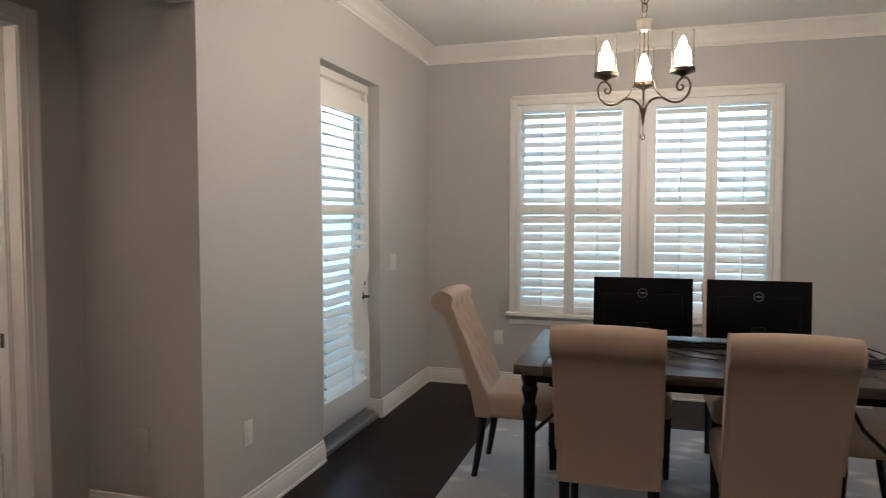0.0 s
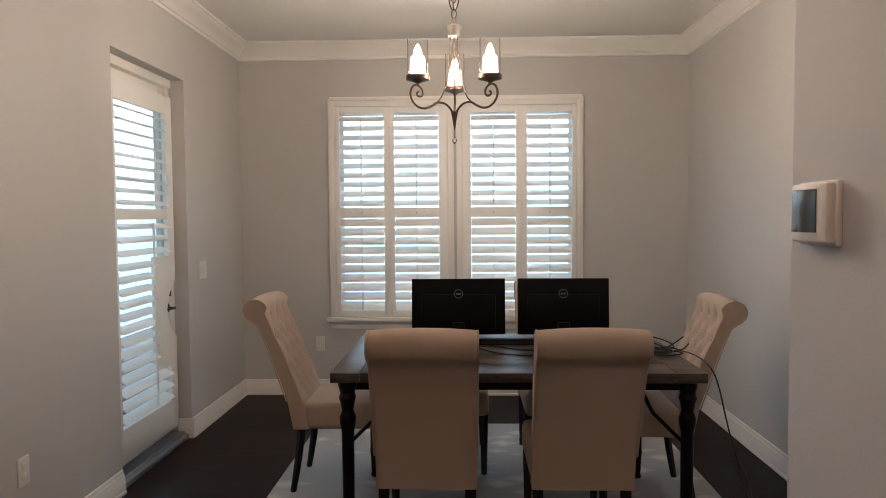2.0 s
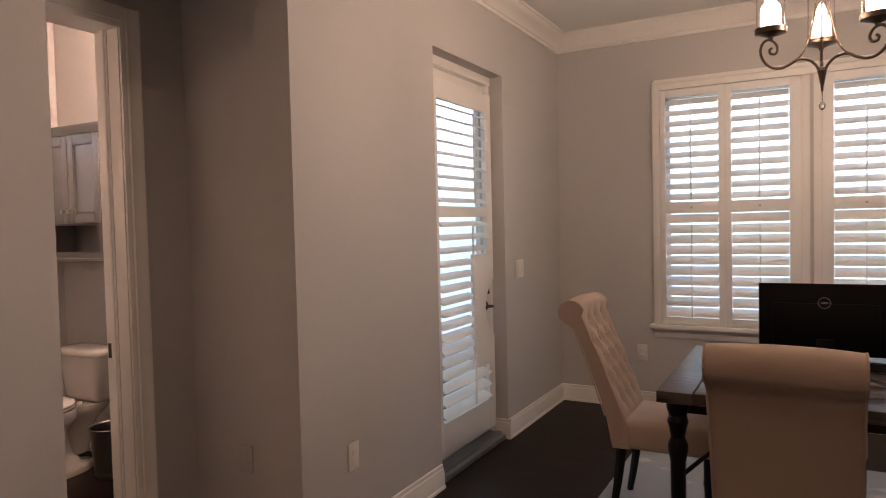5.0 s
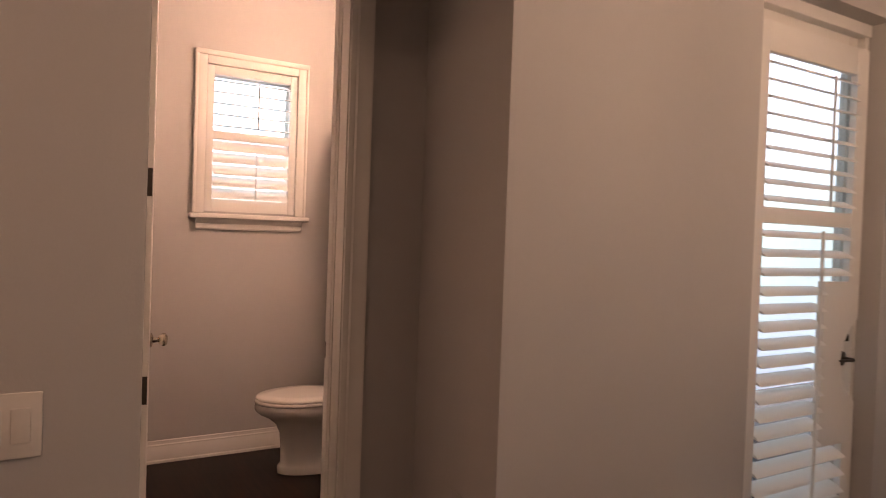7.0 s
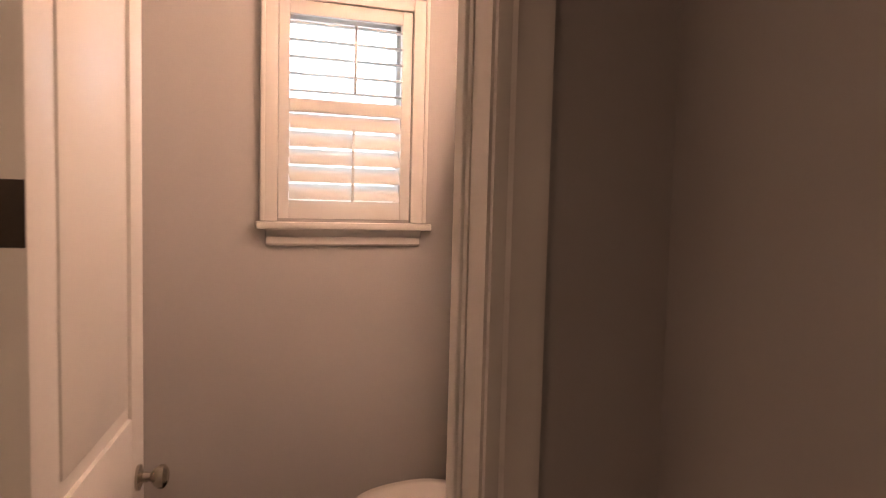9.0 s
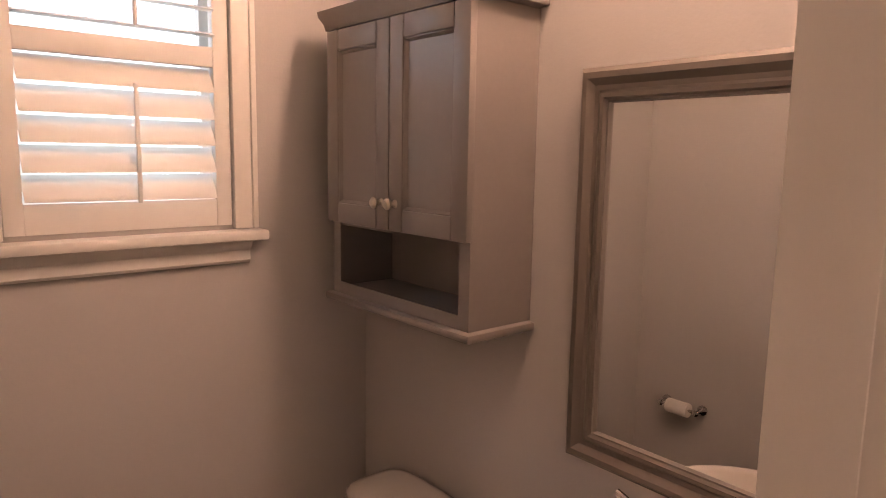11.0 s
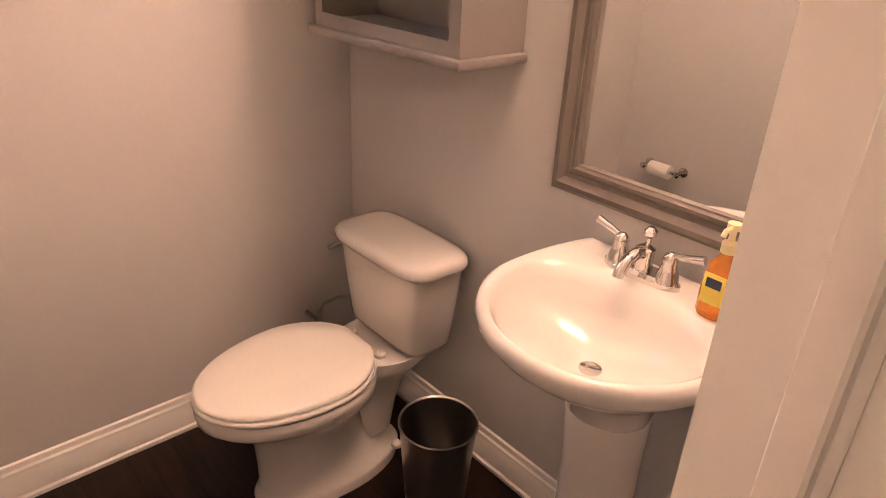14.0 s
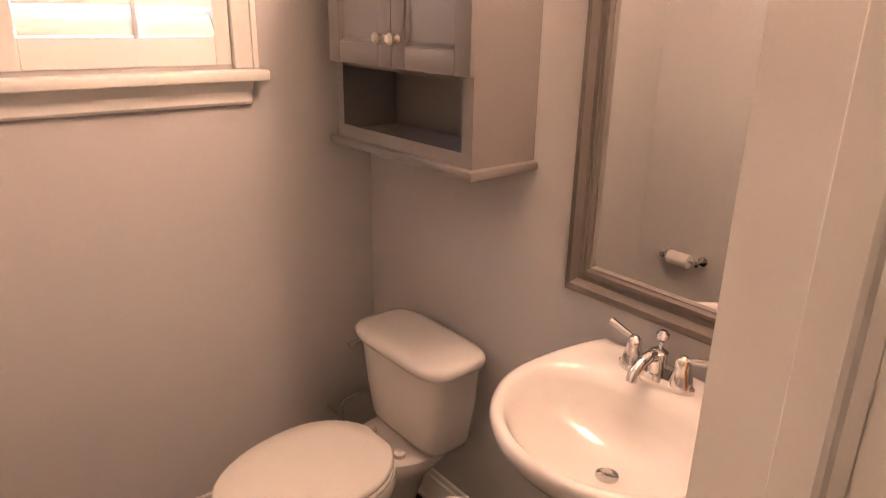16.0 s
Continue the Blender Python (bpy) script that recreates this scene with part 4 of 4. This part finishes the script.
part("bottom_ledge", boxes((x0 - 0.02, -d - 0.022, 1.178, x1 + 0.018, 0, 1.199), bevel=0.007), M_CAB, cb)
part("crown", sweep([(0, 0), (0.008, 0), (0.014, 0.016), (0.030, 0.032), (0.034, 0.046), (0, 0.046)], (x0 - 0.03, -d, 1.898), (x1 + 0.03, -d, 1.898), (0, -1, 0)), M_CAB, cb)
part("crown", boxes((x0 - 0.028, -d, 1.901, x1 + 0.028, 0, 1.944), bevel=0.004), M_CAB, cb)
mid = (x0 + x1) / 2
for a, b, kx in ((x0 - 0.004, mid - 0.0015, mid - 0.028), (mid + 0.0015, x1 + 0.004, mid + 0.028)):
    y0, y1 = -d - 0.020, -d - 0.001
    z0, z1 = 1.396, 1.892
    s = 0.052
    dr = part("door", boxes((a + s - 0.002, y0 + 0.011, z0 + s - 0.002, b - s + 0.002, y1 - 0.002, z1 - s + 0.002)), M_CAB, cb, "grey shaker-style cabinet door")
    for r in ((a, y0, z0, a + s, y1, z1), (b - s, y0, z0, b, y1, z1)):
        part("stile", boxes(r, bevel=0.003), M_CAB, dr)
    for r in ((a + s, y0, z0, b - s, y1, z0 + s), (a + s, y0, z1 - s, b - s, y1, z1)):
        part("rail", boxes(r, bevel=0.003), M_CAB, dr)
    part("bead", mitred(a + s, z0 + s, b - s, z1 - s, [(0, -y0 - 0.004), (0.003, -y0 - 0.003), (0.009, -y0 - 0.011)]), M_CAB, dr)
    part("knob", lathe([(0, 0), (0.010, 0), (0.006, 0.004), (0.005, 0.012), (0.012, 0.018), (0.014, 0.024), (0.008, 0.030), (0, 0.031)], 18, at=(kx, y0, 1.462), turn=Matrix.Rotation(radians(90), 4, "X")), M_NICKEL, dr, "small nickel knob")

# mirror
mr = thing("wall_mirror", B(0, 0), "rectangular wall mirror in a grey-brown wooden frame", "mirror")
mx0, mx1, mz0, mz1 = 0.828, 1.44, 0.930, 1.758
MP = [(0, 0), (0, 0.020), (0.010, 0.030), (0.022, 0.032), (0.036, 0.022), (0.046, 0.022), (0.052, 0.026), (0.060, 0.026), (0.066, 0.012), (0.066, 0)]


part("frame", mitred(mx0, mz0, mx1, mz1, MP), M_MFRAME, mr, "grey-brown moulded wooden frame", 20)
part("inner_lip", mitred(mx0 + 0.064, mz0 + 0.064, mx1 - 0.064, mz1 - 0.064, [(0, 0.018), (0.004, 0.018), (0.007, 0.010)]), M_CAB, mr, "thin dark inner lip")
part("mirror_glass", boxes((mx0 + 0.06, -0.010, mz0 + 0.06, mx1 - 0.06, -0.002, mz1 - 0.06)), M_MIRROR, mr, "clear mirror glass", 0)

# vanity light above the mirror, the warm light of the room
vl = thing("vanity_light", B(1.13, 0, 0.16), "nickel vanity light with three lit frosted globes", "wall lamp")
part("back_plate", boxes((-0.24, -0.025, 2.13, 0.24, 0, 2.21), bevel=0.008), M_NICKEL, vl)
for dx in (-0.17, 0, 0.17):
    part("arm", tube([(dx, -0.02, 2.17), (dx, -0.08, 2.168), (dx, -0.12, 2.175), (dx, -0.13, 2.19)], 0.007), M_NICKEL, vl)
    part("socket_cup", lathe([(0, 2.185), (0.016, 2.187), (0.024, 2.200), (0.026, 2.212), (0, 2.212)], 20, at=(dx, -0.13, 0)), M_NICKEL, vl)
    part("globe", lathe([(0, 2.208)] + [(0.052 * math.sin(math.pi * k / 14), 2.258 - 0.052 * math.cos(math.pi * k / 14)) for k in range(2, 14)] + [(0, 2.310)], 24, at=(dx, -0.13, 0)), M_GLOBE, vl, "lit frosted glass globe", 60)


def loft(rings, segs=40, cap=True):
    """Skin over rings of (cx, cy, rx, ry_front, ry_back, z, back limit)."""
    bm = bmesh.new()
    vs = []
    for cx, cy, rx, rf, rb, z, lim in rings:
        row = []
        for i in range(segs):
            a = 2 * math.pi * i / segs
            s, c = math.sin(a), math.cos(a)
            y = cy + (rb if s > 0 else rf) * s
            row.append(bm.verts.new((cx + rx * c, min(y, lim), z)))
        vs.append(row)
    for a, b in zip(vs, vs[1:]):
        for i in range(segs):
            j = (i + 1) % segs
            bm.faces.new((a[i], a[j], b[j], b[i]))
    if cap:
        bm.faces.new(vs[0][::-1])
        bm.faces.new(vs[-1])
    bmesh.ops.recalc_face_normals(bm, faces=bm.faces)
    return bm


# toilet; local origin on the floor at the wall, front towards -y
tl = thing("toilet", B(0.425, 0), "white two-piece toilet with its lid closed", "toilet")
N = 9.0
part("pedestal", loft([(0, -0.36, 0.116, 0.250, 0.21, 0.0, N), (0, -0.36, 0.118, 0.252, 0.212, 0.030, N), (0, -0.36, 0.113, 0.246, 0.205, 0.042, N), (0, -0.38, 0.098, 0.214, 0.16, 0.055, N), (0, -0.40, 0.094, 0.196, 0.13, 0.14, N), (0, -0.41, 0.097, 0.192, 0.12, 0.22, N), (0, -0.42, 0.112, 0.204, 0.13, 0.275, N),
                        (0, -0.42, 0.148, 0.250, 0.16, 0.315, N), (0, -0.44, 0.174, 0.274, 0.19, 0.340, N), (0, -0.45, 0.184, 0.285, 0.20, 0.362, N), (0, -0.45, 0.186, 0.287, 0.20, 0.385, N), (0, -0.45, 0.182, 0.283, 0.20, 0.398, N)]), M_PORC, tl, "white porcelain bowl and foot", 60)
part("deck", loft([(0, -0.25, 0.060, 0.10, 0.08, 0.10, N), (0, -0.24, 0.066, 0.10, 0.09, 0.20, N), (0, -0.22, 0.080, 0.12, 0.11, 0.29, N), (0, -0.20, 0.115, 0.15, 0.15, 0.345, N), (0, -0.19, 0.128, 0.15, 0.155, 0.370, N), (0, -0.19, 0.128, 0.15, 0.155, 0.395, N)], 32), M_PORC, tl, "", 60)
part("seat_ring", loft([(0, -0.45, 0.180, 0.282, 0.19, 0.400, -0.275), (0, -0.45, 0.186, 0.288, 0.19, 0.405, -0.275), (0, -0.45, 0.186, 0.288, 0.19, 0.414, -0.275), (0, -0.45, 0.182, 0.284, 0.19, 0.418, -0.275)]), M_SEAT, tl, "", 60)
part("lid", loft([(0, -0.45, 0.176, 0.276, 0.19, 0.420, -0.272), (0, -0.45, 0.183, 0.284, 0.19, 0.424, -0.270), (0, -0.45, 0.183, 0.284, 0.19, 0.432, -0.270), (0, -0.45, 0.175, 0.276, 0.185, 0.439, -0.274), (0, -0.45, 0.12, 0.20, 0.14, 0.443, -0.30)]), M_SEAT, tl, "closed white toilet lid", 60)
for s in (-1, 1):
    part("hinge", lathe([(0, 0), (0.016, 0), (0.016, 0.012), (0.010, 0.018), (0, 0.019)], 16, at=(s * 0.07, -0.250, 0.398)), M_SEAT, tl)
    part("bolt_cap", lathe([(0.016, 0), (0.015, 0.012), (0.008, 0.020), (0, 0.021)], 16, at=(s * 0.085, -0.20, 0.045)), M_PORC, tl)


def rounded_loft(rings, segs=48, power=4.5):
    """Skin over rounded-rectangle rings of (cy, rx, ry, z)."""
    bm = bmesh.new()
    vs = []
    for cy, rx, ry, z in rings:
        row = []
        for i in range(segs):
            c, s = math.cos(2 * math.pi * i / segs), math.sin(2 * math.pi * i / segs)
            k = (abs(c) ** power + abs(s) ** power) ** (-1 / power)
            row.append(bm.verts.new((rx * c * k, cy + ry * s * k, z)))
        vs.append(row)
    for p, q in zip(vs, vs[1:]):
        for i in range(segs):
            j = (i + 1) % segs
            bm.faces.new((p[i], p[j], q[j], q[i]))
    bm.faces.new(vs[0][::-1])
    bm.faces.new(vs[-1])
    bmesh.ops.recalc_face_normals(bm, faces=bm.faces)
    return bm


part("tank", rounded_loft([(-0.125, 0.130, 0.060, 0.396), (-0.128, 0.152, 0.074, 0.406), (-0.130, 0.162, 0.082, 0.430), (-0.132, 0.178, 0.090, 0.55), (-0.134, 0.190, 0.096, 0.675)]), M_PORC, tl, "white porcelain cistern", 60)
part("tank_lid", rounded_loft([(-0.136, 0.192, 0.098, 0.674), (-0.136, 0.202, 0.108, 0.680), (-0.136, 0.204, 0.110, 0.692), (-0.136, 0.202, 0.108, 0.704), (-0.136, 0.192, 0.099, 0.715), (-0.136, 0.165, 0.078, 0.721), (-0.136, 0.10, 0.04, 0.724)]), M_PORC, tl, "white porcelain cistern lid", 60)
part("flush_lever", joined(lathe([(0, 0), (0.012, 0), (0.012, 0.010), (0, 0.012)], 16, at=(-0.192, -0.175, 0.635), turn=Matrix.Rotation(radians(-90), 4, "Y")), tube([(-0.200, -0.175, 0.635), (-0.206, -0.20, 0.632), (-0.206, -0.232, 0.626)], 0.007, taper=1.3)), M_CHROME, tl, "chrome flush lever")
for o in tl.children:
    for v in o.data.vertices:
        v.co.z *= 0.95
sv = thing("shutoff_valve", B(0.0, -0.19, 0.0), "small steel water shutoff valve with its hose", "valve")
part("valve", joined(tube([(0.0, 0, 0.255), (0.085, 0, 0.255)], 0.008), lathe([(0, 0.235), (0.012, 0.235), (0.013, 0.262), (0.009, 0.268), (0.009, 0.300), (0, 0.302)], 14, at=(0.085, 0, 0))), M_STEEL, sv)
part("hose", tube([(0.085, 0, 0.300), (0.088, 0.015, 0.325), (0.110, 0.060, 0.345), (0.170, 0.110, 0.360), (0.250, 0.130, 0.375)], 0.005), M_STEEL, sv)

# pedestal basin
bs = thing("pedestal_sink", B(1.155, 0), "white porcelain pedestal sink with a curved bowl", "sink")
L = -0.012
part("basin", loft([(0, -0.17, 0.085, 0.085, 0.10, 0.600, -0.05), (0, -0.18, 0.100, 0.105, 0.13, 0.655, -0.04), (0, -0.195, 0.135, 0.145, 0.19, 0.705, -0.025), (0, -0.21, 0.182, 0.195, 0.27, 0.752, L), (0, -0.215, 0.222, 0.230, 0.36, 0.788, L), (0, -0.215, 0.243, 0.247, 0.42, 0.812, L), (0, -0.215, 0.247, 0.251, 0.43, 0.830, L), (0, -0.215, 0.243, 0.247, 0.425, 0.842, L), (0, -0.215, 0.235, 0.239, 0.42, 0.846, L),
                     (0, -0.226, 0.222, 0.222, 0.126, 0.845, N), (0, -0.230, 0.212, 0.211, 0.118, 0.838, N), (0, -0.235, 0.200, 0.199, 0.108, 0.815, N), (0, -0.24, 0.178, 0.176, 0.098, 0.780, N), (0, -0.245, 0.138, 0.135, 0.085, 0.748, N), (0, -0.25, 0.08, 0.075, 0.06, 0.728, N), (0, -0.255, 0.024, 0.024, 0.024, 0.722, N)], 72), M_PORC, bs, "white curved basin", 50)
part("pedestal", loft([(0, -0.15, 0.122, 0.117, 0.10, 0.0, N), (0, -0.15, 0.122, 0.117, 0.10, 0.025, N), (0, -0.15, 0.100, 0.095, 0.088, 0.06, N), (0, -0.15, 0.084, 0.084, 0.080, 0.22, N), (0, -0.155, 0.082, 0.084, 0.083, 0.45, N), (0, -0.165, 0.088, 0.088, 0.09, 0.598, N)], 36), M_PORC, bs, "white porcelain pedestal", 60)
part("drain", lathe([(0, 0.7235), (0.018, 0.7235), (0.022, 0.7250), (0.022, 0.7215), (0, 0.7215)], 24, at=(0, -0.255, 0)), M_CHROME, bs, "chrome drain ring")

fc = thing("faucet", B(1.118, -0.075, 0.846), "chrome two-handle faucet on the basin", "faucet")
part("base_plate", loft([(0, 0, 0.085, 0.028, 0.028, 0.0, N), (0, 0, 0.085, 0.028, 0.028, 0.010, N), (0, 0, 0.078, 0.022, 0.022, 0.018, N)], 40), M_CHROME, fc)
part("spout", joined(lathe([(0.020, 0.015), (0.018, 0.045), (0.020, 0.060), (0, 0.072)], 20), tube([(0, -0.005, 0.050), (0, -0.030, 0.058), (0, -0.060, 0.050), (0, -0.078, 0.034), (0, -0.082, 0.022)], 0.013, 12, taper=0.85)), M_CHROME, fc, "", 60)
part("lift_knob", lathe([(0, 0.060), (0.005, 0.060), (0.005, 0.078), (0.013, 0.086), (0.013, 0.094), (0.006, 0.102), (0, 0.103)], 16, at=(0, 0.008, 0)), M_CHROME, fc)
for s in (-1, 1):
    part("valve_body", lathe([(0.024, 0.012), (0.020, 0.030), (0.014, 0.050), (0.016, 0.056), (0.013, 0.066), (0.006, 0.072), (0, 0.073)], 20, at=(s * 0.055, 0, 0)), M_CHROME, fc, "", 60)
    part("handle", tube([(s * 0.055, 0, 0.064), (s * 0.085, 0.004, 0.070), (s * 0.118, 0.006, 0.078)], 0.0055, 10, taper=1.5), M_CHROME, fc)

sb = thing("soap_bottle", B(1.284, -0.098, 0.846), "amber hand soap pump bottle with a yellow label", "soap bottle")
part("bottle", loft([(0, 0, 0.030, 0.022, 0.022, 0.0, N), (0, 0, 0.033, 0.024, 0.024, 0.006, N), (0, 0, 0.033, 0.024, 0.024, 0.050, N), (0, 0, 0.025, 0.019, 0.019, 0.100, N), (0, 0, 0.012, 0.012, 0.012, 0.118, N), (0, 0, 0.011, 0.011, 0.011, 0.124, N)], 28), M_SOAP, sb, "clear amber bottle", 60)
part("label", boxes((-0.020, -0.0262, 0.030, 0.020, -0.0240, 0.088), bevel=0.001), M_LABEL, sb, "yellow label")
part("label_mark", boxes((-0.014, -0.0272, 0.062, 0.014, -0.0264, 0.080)), M_LABELD, sb)
part("pump", joined(lathe([(0, 0.124), (0.014, 0.124), (0.014, 0.142), (0.006, 0.146), (0.005, 0.165), (0.012, 0.167), (0.012, 0.178), (0, 0.180)], 18), tube([(0, 0, 0.172), (0.0, -0.030, 0.170), (0.0, -0.036, 0.163)], 0.005)), M_PUMP, sb, "cream pump head")

wbk = thing("waste_basket", B(0.705, -0.215), "brushed steel waste basket beside the toilet", "waste basket")
part("bucket", lathe([(0, 0.004), (0.078, 0.004), (0.080, 0.0), (0.082, 0.004), (0.084, 0.020), (0.080, 0.024), (0.081, 0.032), (0.085, 0.036), (0.103, 0.268), (0.107, 0.272), (0.105, 0.276), (0.100, 0.272), (0.080, 0.010), (0, 0.010)], 40), M_STEEL, wbk, "", 40)

tp = thing("paper_holder", pose(BX + 0.25, BS, 0.50), "chrome paper holder with a white roll", "toilet paper")
for s in (-1, 1):
    part("post", joined(lathe([(0, 0), (0.022, 0), (0.022, 0.006), (0.010, 0.012), (0.009, 0.055), (0.014, 0.062), (0, 0.072)], 18, at=(s * 0.085, 0, 0), turn=Matrix.Rotation(radians(-90), 4, "X"))), M_CHROME, tp, "", 50)
part("spindle", tube([(-0.085, 0.055, 0), (0.085, 0.055, 0)], 0.007), M_CHROME, tp)
part("paper_roll", lathe([(0.008, -0.05), (0.030, -0.05), (0.031, -0.047), (0.031, 0.047), (0.030, 0.05), (0.008, 0.05)], 28, at=(0, 0.055, 0), turn=Matrix.Rotation(radians(90), 4, "Y")), M_PAPER, tp, "white paper roll", 40)

# ---- unseen ceiling fill lamps, added to warm the living area's walls and the lobby ----
for x, y in ((1.2, 0.2), (1.2, 2.5)):
    rl = thing("recessed_light", pose(x, y, T), "round unseen ceiling fill light, added to warm the near walls", "ceiling light", "recessed ceiling lights")
    part("trim_ring", lathe([(0.060, -0.001), (0.085, -0.001), (0.085, -0.006), (0.062, -0.008)], 32), M_TRIM, rl)
    part("lens", lathe([(0, -0.003), (0.060, -0.003)], 32), M_FILL_LENS, rl, "glowing lens of the added fill light", 0)
    dl = new("fill_lamp", bpy.data.lights.new("fill_lamp", "AREA"))
    dl.data.shape, dl.data.size, dl.data.energy, dl.data.color = "DISK", 0.12, FILL_POWER, (1.0, 0.62, 0.38)
    dl.matrix_basis = pose(x, y, T - 0.012)
